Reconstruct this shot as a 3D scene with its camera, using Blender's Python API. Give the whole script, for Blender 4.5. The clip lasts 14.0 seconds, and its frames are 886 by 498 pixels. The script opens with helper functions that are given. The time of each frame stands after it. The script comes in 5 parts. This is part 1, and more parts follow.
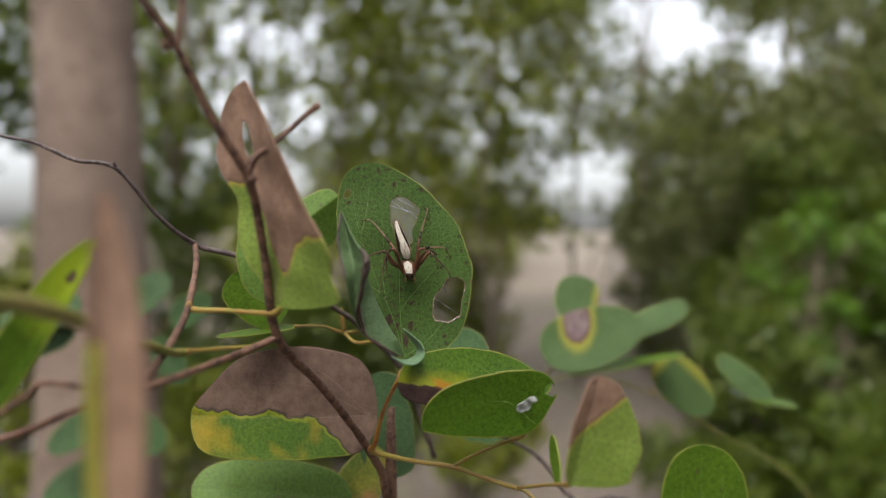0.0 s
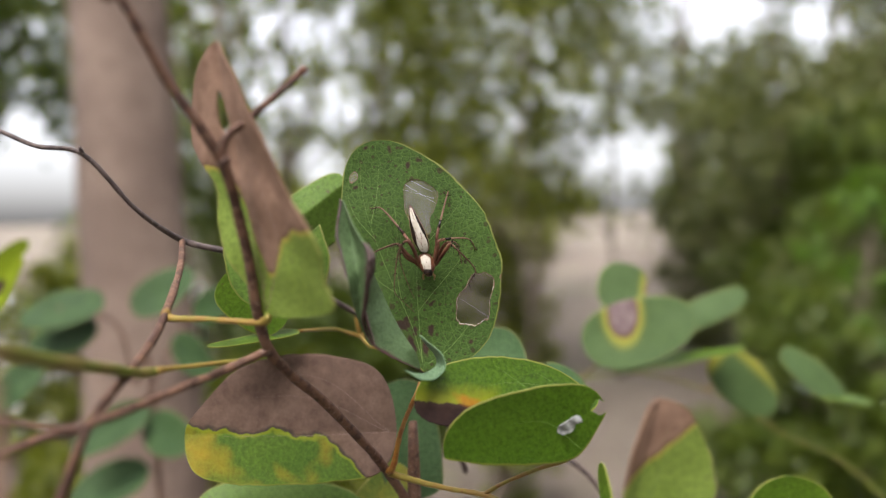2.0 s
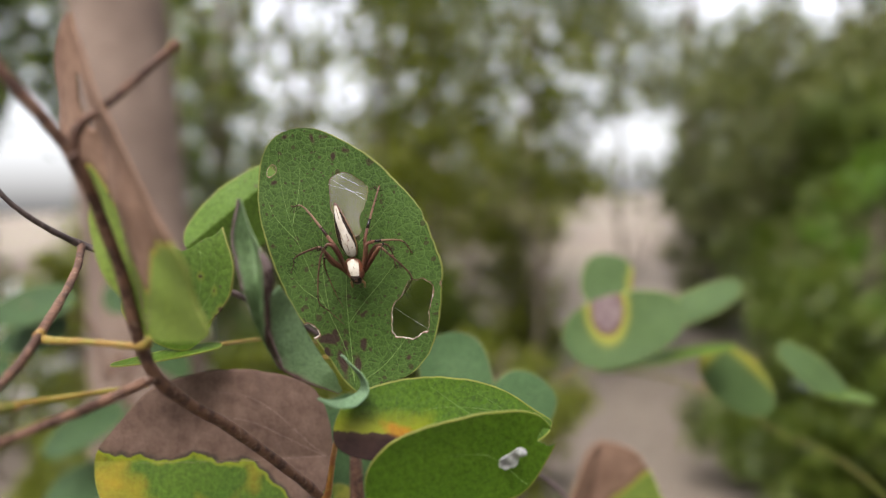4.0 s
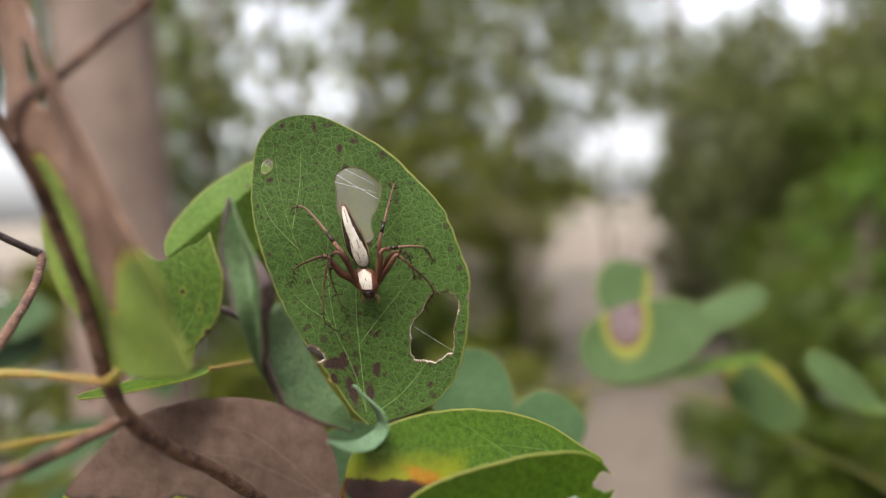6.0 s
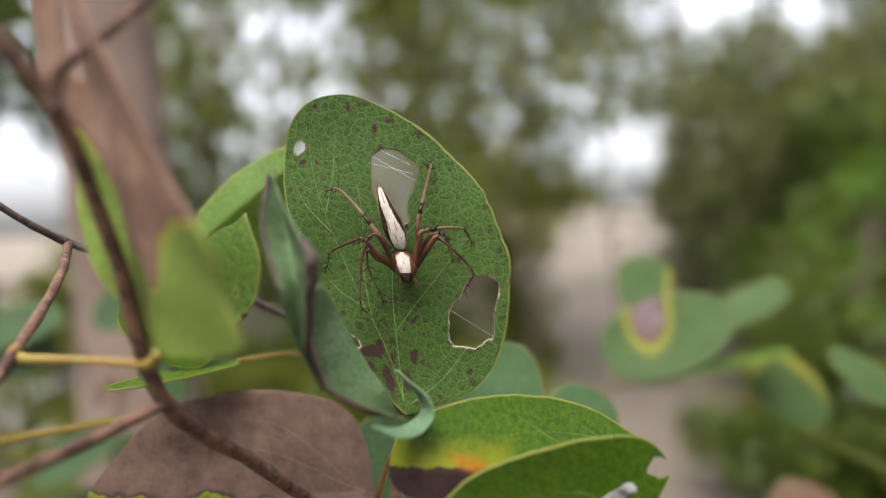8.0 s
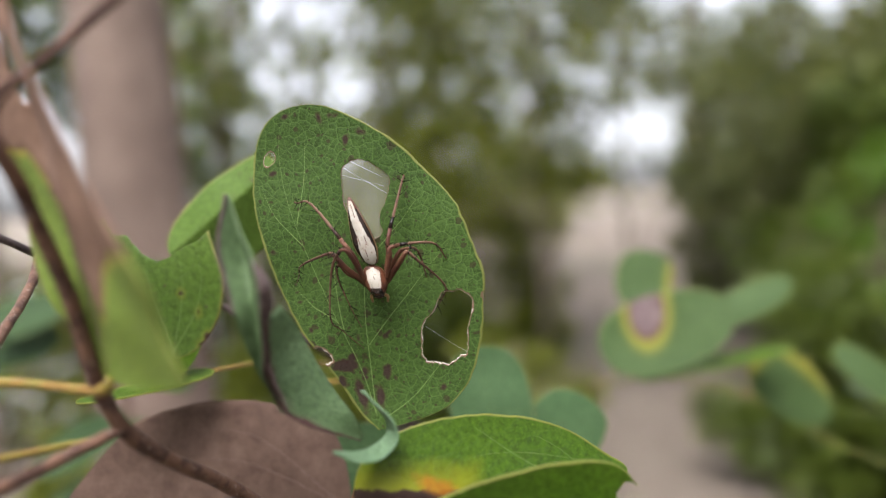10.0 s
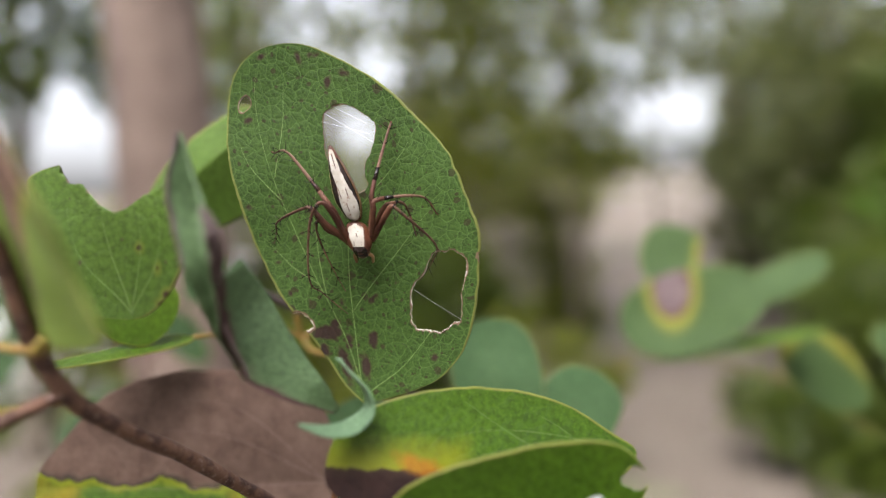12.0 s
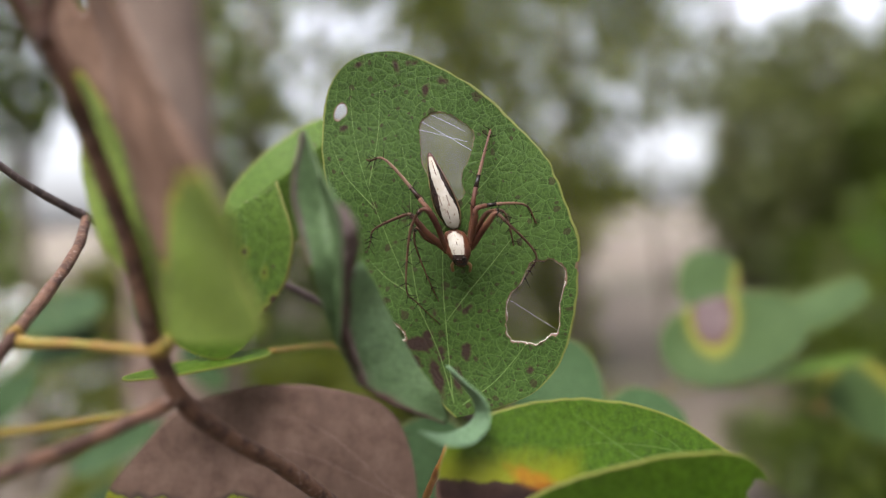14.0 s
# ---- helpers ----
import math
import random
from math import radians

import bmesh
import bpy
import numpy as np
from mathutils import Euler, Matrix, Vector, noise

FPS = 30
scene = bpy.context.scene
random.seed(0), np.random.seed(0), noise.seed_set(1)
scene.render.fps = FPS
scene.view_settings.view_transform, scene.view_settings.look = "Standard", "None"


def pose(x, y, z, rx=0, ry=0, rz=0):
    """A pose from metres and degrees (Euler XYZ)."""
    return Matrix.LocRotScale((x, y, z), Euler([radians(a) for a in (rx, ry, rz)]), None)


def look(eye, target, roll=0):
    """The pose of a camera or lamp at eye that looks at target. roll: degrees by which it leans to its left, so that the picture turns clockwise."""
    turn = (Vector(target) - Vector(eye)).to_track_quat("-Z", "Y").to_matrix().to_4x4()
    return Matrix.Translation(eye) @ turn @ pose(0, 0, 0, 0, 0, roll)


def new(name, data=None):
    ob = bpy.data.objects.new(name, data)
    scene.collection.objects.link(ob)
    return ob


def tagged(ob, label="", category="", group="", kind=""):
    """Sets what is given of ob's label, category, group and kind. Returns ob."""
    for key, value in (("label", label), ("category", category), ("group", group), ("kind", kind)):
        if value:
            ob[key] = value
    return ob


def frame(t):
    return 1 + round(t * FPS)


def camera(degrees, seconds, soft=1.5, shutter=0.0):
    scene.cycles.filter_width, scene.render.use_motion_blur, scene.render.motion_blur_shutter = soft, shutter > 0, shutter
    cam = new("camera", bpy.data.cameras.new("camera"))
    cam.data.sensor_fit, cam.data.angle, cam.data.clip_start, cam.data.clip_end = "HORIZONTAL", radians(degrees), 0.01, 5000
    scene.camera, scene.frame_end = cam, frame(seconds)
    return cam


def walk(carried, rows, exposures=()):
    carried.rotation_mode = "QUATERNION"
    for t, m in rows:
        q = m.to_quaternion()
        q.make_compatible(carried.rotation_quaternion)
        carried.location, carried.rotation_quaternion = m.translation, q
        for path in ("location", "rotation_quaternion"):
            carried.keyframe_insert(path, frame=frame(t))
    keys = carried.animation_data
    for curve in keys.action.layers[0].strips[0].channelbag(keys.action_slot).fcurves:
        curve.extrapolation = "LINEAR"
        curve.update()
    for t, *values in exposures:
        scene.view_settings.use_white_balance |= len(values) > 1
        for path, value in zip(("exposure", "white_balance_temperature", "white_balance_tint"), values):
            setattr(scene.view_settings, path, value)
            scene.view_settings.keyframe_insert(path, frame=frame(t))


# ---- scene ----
EYE = 1.2
cam = camera(64.0, 14.0, 1.25)
ROWS = [
    (0.0, 0.00002, 0.00001, 0.00002, -0.00, 0.00, -0.00),
    (0.5, 0.01435, 0.00091, 0.00809, 1.05, 0.26, 0.38),
    (1.0, 0.01261, 0.00577, 0.00640, 1.73, 0.16, 0.88),
    (1.5, 0.01001, 0.01242, 0.00092, 2.48, -0.52, 0.92),
    (2.0, 0.00214, 0.01892, 0.00081, 3.05, -1.14, 1.23),
    (2.5, 0.01073, 0.02544, 0.00580, 3.65, -1.90, 1.89),
    (3.0, 0.01345, 0.02763, 0.00569, 3.84, -2.47, 2.01),
    (5.5, 0.00736, 0.04435, -0.00199, 2.93, -2.13, 2.03),
    (6.0, 0.00628, 0.04702, 0.00243, 2.72, -1.94, 2.34),
    (6.5, -0.00151, 0.04932, -0.00119, 2.44, -1.78, 2.35),
    (7.0, -0.00655, 0.04690, 0.00011, 2.16, -1.74, 1.67),
    (7.5, -0.00228, 0.04817, -0.00053, 2.35, -1.36, 2.45),
    (10.0, 0.00649, 0.05129, 0.00299, 4.00, -2.77, 2.94),
    (10.5, 0.00597, 0.05438, -0.00286, 4.68, -3.68, 2.81),
    (11.0, 0.00786, 0.05634, 0.00258, 5.49, -4.29, 3.33),
    (11.5, 0.00841, 0.05710, 0.00168, 6.08, -4.46, 2.90),
    (12.0, 0.00951, 0.05894, -0.00007, 6.45, -4.10, 2.54),
    (12.5, 0.00258, 0.05860, 0.00042, 6.51, -3.09, 2.94),
    (13.0, 0.00351, 0.05962, -0.00123, 6.55, -2.41, 2.43),
    (13.5, 0.00325, 0.05858, -0.00346, 6.56, -1.55, 2.53),
    (14.0, -0.00010, 0.05882, -0.00212, 6.28, -1.33, 2.11),
]
walk(cam, [(t, pose(x, y, EYE + z, 90 + pitch, roll, yaw)) for t, x, y, z, yaw, pitch, roll in ROWS],
     exposures=[(0.0, 1.62, 6500, 10), (0.5, 1.76, 6500, 11), (1.0, 1.86, 6500, 13), (3.0, 1.98, 6500, 13), (6.0, 2.0, 6500, 13), (10.0, 2.06, 6300, 14), (12.0, 2.08, 6300, 14), (14.0, 1.94, 6300, 14)])
cam.data.dof.use_dof = True
cam.data.dof.aperture_fstop = cam.data.lens / 2.8   # a pupil 2.8 mm wide

# world and sun: bright hazy daylight
world = bpy.data.worlds.new("world")
scene.world = world
world.use_nodes = True
sky = world.node_tree.nodes.new("ShaderNodeTexSky")
sky.sky_type, sky.sun_disc = "NISHITA", False
sky.sun_elevation, sky.sun_rotation = radians(55), radians(200)
sky.air_density, sky.dust_density, sky.ozone_density = 1.0, 6.0, 1.0
back = world.node_tree.nodes["Background"]
back.inputs["Strength"].default_value = 0.145
haze = world.node_tree.nodes.new("ShaderNodeHueSaturation")   # thin white cloud takes most of the blue away
haze.inputs["Saturation"].default_value = 0.22
world.node_tree.links.new(sky.outputs["Color"], haze.inputs["Color"])
world.node_tree.links.new(haze.outputs["Color"], back.inputs["Color"])
sun = new("sun", bpy.data.lights.new("sun", "SUN"))
sun.data.energy, sun.data.angle, sun.data.color = 0.8, radians(25), (1.0, 0.95, 0.88)
sun.matrix_basis = look((-0.6, -2.6, 6.0), (0, 0, 1.2))


# ---- small tools ----
def C(x, y, z):
    """Centimetres from the first eye, to metres in the world."""
    return Vector((x / 100, y / 100, EYE + z / 100))


def part(name, mesh, material, parent, label=""):
    ob = new(name, mesh)
    if material and not mesh.materials:
        mesh.materials.append(material)
    if parent:
        ob.parent = parent
        m, p = parent.matrix_basis.copy(), parent
        while p.parent:
            m, p = p.parent.matrix_basis @ p.matrix_parent_inverse @ m, p.parent
        ob.matrix_parent_inverse = m.inverted()
    return tagged(ob, label) if label else ob


def empty(name, m):
    ob = new(name)
    ob.matrix_basis = m
    ob.empty_display_size = 0.01
    return ob


def mesh_of(name, verts, faces, smooth=True):
    me = bpy.data.meshes.new(name)
    me.from_pydata(verts, [], faces)
    me.update()
    if smooth:
        me.polygons.foreach_set("use_smooth", [True] * len(me.polygons))
    return me


def spline(points, steps):
    """A smooth line through points (tuples of any length)."""
    pts = [np.array(p, float) for p in points]
    pts = [2 * pts[0] - pts[1]] + pts + [2 * pts[-1] - pts[-2]]
    out = []
    for i in range(1, len(pts) - 2):
        a, b, c, d = pts[i - 1:i + 3]
        for k in range(steps):
            t = k / steps
            out.append(0.5 * (2 * b + (c - a) * t + (2 * a - 5 * b + 4 * c - d) * t * t + (3 * b - a - 3 * c + d) * t ** 3))
    out.append(pts[-2])
    return out


def tube_mesh(name, points, sides=10, steps=8, rough=0.0, seed=0, caps=True):
    """A round rod through points (x, y, z, radius), in metres, with an uneven skin."""
    line = spline(points, steps)
    verts, faces = [], []
    up = Vector((0.3, 0.2, 1)).normalized()
    for i, p in enumerate(line):
        a = Vector(line[max(i - 1, 0)][:3])
        b = Vector(line[min(i + 1, len(line) - 1)][:3])
        d = (b - a).normalized()
        if abs(d.dot(up)) > 0.95:
            up = Vector((1, 0.1, 0.2)).normalized()
        e = d.cross(up).normalized()
        f = e.cross(d)
        up = f
        for k in range(sides):
            w = 2 * math.pi * k / sides
            way = e * math.cos(w) + f * math.sin(w)
            r = max(p[3], 1e-5)
            q = Vector(p[:3])
            if rough:
                r *= 1 + rough * noise.noise((q + way * r) * (0.6 / r) + Vector((seed, 0, 0))) + 0.6 * rough * noise.noise(q * (0.18 / r) + Vector((0, seed, 3)))
            verts.append(q + way * r)
    n = len(line)
    for i in range(n - 1):
        for k in range(sides):
            k2 = (k + 1) % sides
            faces.append((i * sides + k, i * sides + k2, (i + 1) * sides + k2, (i + 1) * sides + k))
    if caps:
        faces.append(tuple(range(sides - 1, -1, -1)))
        faces.append(tuple((n - 1) * sides + k for k in range(sides)))
    return mesh_of(name, verts, faces)


# ---- materials ----
def nodes_of(name):
    m = bpy.data.materials.new(name)
    m.use_nodes = True
    t = m.node_tree
    return m, t, t.nodes["Principled BSDF"]


def node(t, kind, **given):
    n = t.nodes.new("ShaderNode" + kind)
    for key, value in given.items():
        if key in n.inputs:
            n.inputs[key].default_value = value
    return n


def ramp(t, source, *stops):
    n = t.nodes.new("ShaderNodeValToRGB")
    e = n.color_ramp.elements
    while len(e) < len(stops):
        e.new(0.5)
    for k, (at, colour) in zip(e, stops):
        k.position = at
        k.color = (*colour, 1) if isinstance(colour, tuple) else (colour, colour, colour, 1)
    t.links.new(source, n.inputs["Fac"])
    return n.outputs["Color"]


def mix(t, fac, a, b, kind="MIX"):
    n = t.nodes.new("ShaderNodeMix")
    n.data_type, n.blend_type = "RGBA", kind
    for socket, value in ((n.inputs[0], fac), (n.inputs[6], a), (n.inputs[7], b)):
        if hasattr(value, "is_linked"):
            t.links.new(value, socket)
        else:
            socket.default_value = value if isinstance(value, (int, float)) else (*value, 1)
    return n.outputs[2]


def mathn(t, op, a, b=0.0, clamp=False):
    n = t.nodes.new("ShaderNodeMath")
    n.operation, n.use_clamp = op, clamp
    for socket, value in ((n.inputs[0], a), (n.inputs[1], b)):
        if hasattr(value, "is_linked"):
            t.links.new(value, socket)
        else:
            socket.default_value = value
    return n.outputs[0]


def rough_noise(t, where, scale, detail=4.0, rough=0.6):
    n = node(t, "TexNoise", Scale=scale, Detail=detail, Roughness=rough)
    t.links.new(where, n.inputs["Vector"])
    return n.outputs["Fac"]


def leaf_material(name, dark, light, vein, dead=(0.22, 0.15, 0.115), dead2=(0.13, 0.085, 0.065), edge=(0.035, 0.02, 0.015), halo=(0.55, 0.45, 0.03),
                  halo_width=0.2, spots=0.0, spot_colour=(0.06, 0.035, 0.03), net=520.0, net_depth=0.5, vein_show=0.5, gloss=0.45, thin=0.25, blush=(0.6, 0.2, 0.03), blush_amount=0.0, haze=0.0):
    """A leaf's skin in flat leaf coordinates: mottled green, a net of fine veins, freckles, and dead patches with a dark edge and a yellow halo."""
    m, t, bsdf = nodes_of(name)
    flat = node(t, "Attribute")
    flat.attribute_name = "flat"
    flat = flat.outputs["Vector"]
    gone = node(t, "Attribute")
    gone.attribute_name = "dead"
    gone = gone.outputs["Fac"]
    rim = node(t, "Attribute")
    rim.attribute_name = "rim"
    rim = rim.outputs["Fac"]
    big = rough_noise(t, flat, 160.0, 3.0)
    small = rough_noise(t, flat, 1500.0, 3.0)
    green = mix(t, ramp(t, big, (0.3, 0.0), (0.72, 1.0)), dark, light)
    green = mix(t, ramp(t, small, (0.38, 0.0), (0.66, 0.6)), green, tuple(c * 0.4 for c in dark))
    speck = rough_noise(t, flat, 4200.0, 2.0)
    green = mix(t, ramp(t, speck, (0.55, 0.0), (0.72, 0.45)), green, tuple(min(1, c * 1.6) for c in light))
    warped = node(t, "VectorMath")
    warped.operation = "ADD"
    push = node(t, "TexNoise", Scale=420.0, Detail=2.0)
    t.links.new(flat, push.inputs["Vector"])
    shift = node(t, "VectorMath")
    shift.operation = "SCALE"
    shift.inputs["Scale"].default_value = 0.0011
    t.links.new(push.outputs["Color"], shift.inputs[0])
    t.links.new(flat, warped.inputs[0])
    t.links.new(shift.outputs[0], warped.inputs[1])
    lines = []
    for scale, wide in ((net, 0.042), (net * 2.4, 0.08)):
        v = node(t, "TexVoronoi", Scale=scale)
        v.feature, v.voronoi_dimensions = "DISTANCE_TO_EDGE", "2D"
        t.links.new(warped.outputs[0], v.inputs["Vector"])
        lines.append((v.outputs["Distance"], wide))
    coarse = ramp(t, lines[0][0], (0.0, 1.0), (lines[0][1], 0.0))
    fine = ramp(t, lines[1][0], (0.0, 1.0), (lines[1][1], 0.0))
    green = mix(t, mathn(t, "MULTIPLY", coarse, vein_show), green, vein)
    green = mix(t, mathn(t, "MULTIPLY", fine, vein_show * 0.5), green, vein)
    if blush_amount:
        b = ramp(t, rough_noise(t, flat, 95.0, 2.0), (0.5, 0.0), (0.75, 1.0))
        green = mix(t, mathn(t, "MULTIPLY", b, blush_amount), green, blush)
    if haze:
        green = mix(t, haze, green, (0.5, 0.55, 0.55))
    # dead tissue: the field is 0 on its border, positive inside, in centimetres
    ragged = mathn(t, "ADD", gone, mathn(t, "MULTIPLY", mathn(t, "SUBTRACT", rough_noise(t, flat, 520.0, 5.0, 0.65), 0.5), 0.12))
    near = mathn(t, "MULTIPLY_ADD", ragged, 1.0 / halo_width)
    near.node.inputs[2].default_value = 1.0
    colour = mix(t, ramp(t, near, (0.0, 0.0), (0.75, 0.85), (1.0, 1.0)), green, halo)
    brown = mix(t, ramp(t, rough_noise(t, flat, 380.0, 6.0, 0.7), (0.36, 0.0), (0.64, 1.0)), dead2, dead)
    brown = mix(t, ramp(t, rough_noise(t, flat, 110.0, 4.0, 0.65), (0.42, 0.0), (0.66, 0.4)), brown, tuple(c * 0.7 for c in dead2))
    brown = mix(t, mathn(t, "MULTIPLY", coarse, 0.12), brown, tuple(min(1, c * 1.5) for c in dead))
    deep = mathn(t, "MULTIPLY", ragged, 12.0, True)
    brown = mix(t, deep, edge, brown)
    isdead = mathn(t, "MULTIPLY_ADD", ragged, 60.0, True)
    isdead.node.inputs[2].default_value = 0.5
    colour = mix(t, isdead, colour, brown)
    hot = node(t, "Attribute")
    hot.attribute_name = "warm"
    hot = mathn(t, "ADD", hot.outputs["Fac"], mathn(t, "MULTIPLY", mathn(t, "SUBTRACT", rough_noise(t, flat, 700.0, 4.0), 0.5), 0.08))
    colour = mix(t, ramp(t, mathn(t, "MULTIPLY_ADD", hot, 8.0, True), (0.0, 0.0), (0.5, 0.85)), colour, mix(t, rough_noise(t, flat, 900.0, 3.0), (0.30, 0.16, 0.006), (0.20, 0.045, 0.006)))
    if spots:
        along = node(t, "SeparateXYZ")
        t.links.new(flat, along.inputs[0])
        crowd = ramp(t, mathn(t, "MULTIPLY", along.outputs["Y"], 28.0), (0.05, 1.6), (0.45, 0.75), (1.0, 0.5))
        for often, scale in ((1.0, 430.0), (0.8, 900.0)):
            v = node(t, "TexVoronoi", Scale=scale, Randomness=1.0)
            v.voronoi_dimensions = "2D"
            t.links.new(warped.outputs[0], v.inputs["Vector"])
            pick = node(t, "SeparateColor")
            t.links.new(v.outputs["Color"], pick.inputs[0])
            chosen = mathn(t, "LESS_THAN", pick.outputs[0], mathn(t, "MULTIPLY", crowd, spots * often))
            size = mathn(t, "MULTIPLY_ADD", mathn(t, "POWER", pick.outputs[1], 1.6), 0.13)
            size.node.inputs[2].default_value = 0.055
            ragged_dot = mathn(t, "ADD", v.outputs["Distance"], mathn(t, "MULTIPLY", mathn(t, "SUBTRACT", small, 0.5), 0.25))
            dot = mathn(t, "MULTIPLY", mathn(t, "LESS_THAN", ragged_dot, size), chosen)
            colour = mix(t, mathn(t, "MULTIPLY", dot, 0.65), colour, spot_colour)
    hem = node(t, "Attribute")
    hem.attribute_name = "margin"
    hem = ramp(t, mathn(t, "ADD", mathn(t, "MULTIPLY", hem.outputs["Fac"], 19.0), mathn(t, "MULTIPLY", mathn(t, "SUBTRACT", big, 0.5), 0.8)), (0.25, 0.9), (0.5, 0.0))
    colour = mix(t, hem, colour, mix(t, isdead, tuple(c * 0.5 + d * 0.5 for c, d in zip(vein, (0.22, 0.17, 0.04))), dead2))
    edge_near = mathn(t, "MULTIPLY", rim, 1.0)
    colour = mix(t, ramp(t, mathn(t, "ADD", edge_near, mathn(t, "MULTIPLY", mathn(t, "SUBTRACT", small, 0.5), 0.7)), (0.45, 0.0), (0.62, 1.0)), colour, (0.16, 0.10, 0.07))
    colour = mix(t, ramp(t, mathn(t, "ADD", edge_near, mathn(t, "MULTIPLY", mathn(t, "SUBTRACT", small, 0.5), 0.5)), (0.86, 0.0), (0.94, 1.0)), colour, (0.52, 0.48, 0.42))
    t.links.new(colour, bsdf.inputs["Base Color"])
    dull = mathn(t, "MULTIPLY_ADD", isdead, 0.85 - gloss)
    dull.node.inputs[2].default_value = gloss
    t.links.new(dull, bsdf.inputs["Roughness"])
    bsdf.inputs["Specular IOR Level"].default_value = 0.22
    relief = mathn(t, "ADD", ramp(t, lines[0][0], (0.0, 0.0), (0.22, 1.0)), mathn(t, "MULTIPLY", ramp(t, lines[1][0], (0.0, 0.0), (0.3, 1.0)), 0.35))
    relief = mathn(t, "ADD", relief, mathn(t, "MULTIPLY", small, 1.1))
    bump = node(t, "Bump", Strength=net_depth, Distance=0.00012)
    t.links.new(relief, bump.inputs["Height"])
    t.links.new(bump.outputs["Normal"], bsdf.inputs["Normal"])
    through_light = node(t, "BsdfTranslucent")
    t.links.new(mix(t, 1.0, colour, (1.0, 1.0, 0.55), "MULTIPLY"), through_light.inputs["Color"])
    t.links.new(bump.outputs["Normal"], through_light.inputs["Normal"])
    both = node(t, "MixShader", Fac=thin)
    t.links.new(bsdf.outputs[0], both.inputs[1])
    t.links.new(through_light.outputs[0], both.inputs[2])
    t.links.new(both.outputs[0], t.nodes["Material Output"].inputs["Surface"])
    return m


def bark_material(name, a, b, c, scale=900.0, gloss=0.6, depth=0.4):
    m, t, bsdf = nodes_of(name)
    where = node(t, "TexCoord").outputs["Object"]
    colour = mix(t, ramp(t, rough_noise(t, where, scale * 0.35, 4.0), (0.42, 0.0), (0.56, 1.0)), a, b)
    colour = mix(t, ramp(t, rough_noise(t, where, scale * 1.6, 5.0, 0.7), (0.57, 0.0), (0.68, 1.0)), colour, c)
    t.links.new(colour, bsdf.inputs["Base Color"])
    bsdf.inputs["Roughness"].default_value = gloss
    bsdf.inputs["Specular IOR Level"].default_value = 0.25
    bump = node(t, "Bump", Strength=depth, Distance=0.2 / scale)
    t.links.new(rough_noise(t, where, scale * 1.3, 6.0, 0.7), bump.inputs["Height"])
    t.links.new(bump.outputs["Normal"], bsdf.inputs["Normal"])
    return m


def crown_material(name, a, b, thin=0.35):
    m, t, bsdf = nodes_of(name)
    each = node(t, "NewGeometry").outputs["Random Per Island"]
    where = node(t, "TexCoord").outputs["Object"]
    colour = mix(t, each, a, b)
    colour = mix(t, mathn(t, "MULTIPLY", rough_noise(t, where, 30.0), 0.4), colour, tuple(x * 0.4 for x in a))
    t.links.new(colour, bsdf.inputs["Base Color"])
    bsdf.inputs["Roughness"].default_value = 0.33
    bsdf.inputs["Specular IOR Level"].default_value = 0.25
    tr = node(t, "BsdfTranslucent")
    t.links.new(mix(t, 1.0, colour, (1.0, 1.0, 0.5), "MULTIPLY"), tr.inputs["Color"])
    both = node(t, "MixShader", Fac=thin)
    t.links.new(bsdf.outputs[0], both.inputs[1])
    t.links.new(tr.outputs[0], both.inputs[2])
    t.links.new(both.outputs[0], t.nodes["Material Output"].inputs["Surface"])
    return m


TWIG = bark_material("twig_bark", (0.044, 0.021, 0.014), (0.105, 0.054, 0.034), (0.20, 0.15, 0.125), 1500.0, 0.7, 1.0)
TWIG_GREY = bark_material("grey_twig_bark", (0.03, 0.021, 0.02), (0.065, 0.047, 0.043), (0.16, 0.125, 0.115), 1300.0, 0.55, 0.6)
PETIOLE = bark_material("petiole_skin", (0.145, 0.118, 0.022), (0.17, 0.105, 0.025), (0.14, 0.055, 0.02), 900.0, 0.4, 0.25)
PETIOLE_RED = bark_material("reddish_petiole_skin", (0.22, 0.11, 0.018), (0.18, 0.065, 0.015), (0.28, 0.17, 0.05), 900.0, 0.4, 0.25)
GREEN_STEM = bark_material("green_stem_skin", (0.10, 0.12, 0.018), (0.13, 0.11, 0.03), (0.06, 0.03, 0.018), 700.0, 0.4, 0.25)
VEIN_PALE = bark_material("vein_pale", (0.095, 0.16, 0.040), (0.125, 0.185, 0.052), (0.13, 0.13, 0.05), 1500.0, 0.6, 0.2)
VEIN_BROWN = bark_material("vein_brown", (0.15, 0.10, 0.078), (0.19, 0.13, 0.10), (0.11, 0.07, 0.055), 1500.0, 0.6, 0.2)


# ---- leaves ----
def profile(table, th):
    """Half-widths at even steps of the angle from base to tip, glided."""
    k = th / math.pi * (len(table) - 1)
    i = min(int(k), len(table) - 2)
    f = k - i
    a, b = table[max(i - 1, 0)], table[i]
    c, d = table[i + 1], table[min(i + 2, len(table) - 1)]
    if i == 0:
        a = -c
    if i == len(table) - 2:
        d = -b
    return max(0.0, 0.5 * (2 * b + (c - a) * f + (2 * a - 5 * b + 4 * c - d) * f * f + (3 * b - a - 3 * c + d) * f ** 3))


def arc(s, a, k):
    if abs(k) < 1e-4:
        return s * math.cos(a), s * math.sin(a)
    return (math.sin(a + k * s) - math.sin(a)) / k, (math.cos(a) - math.cos(a + k * s)) / k


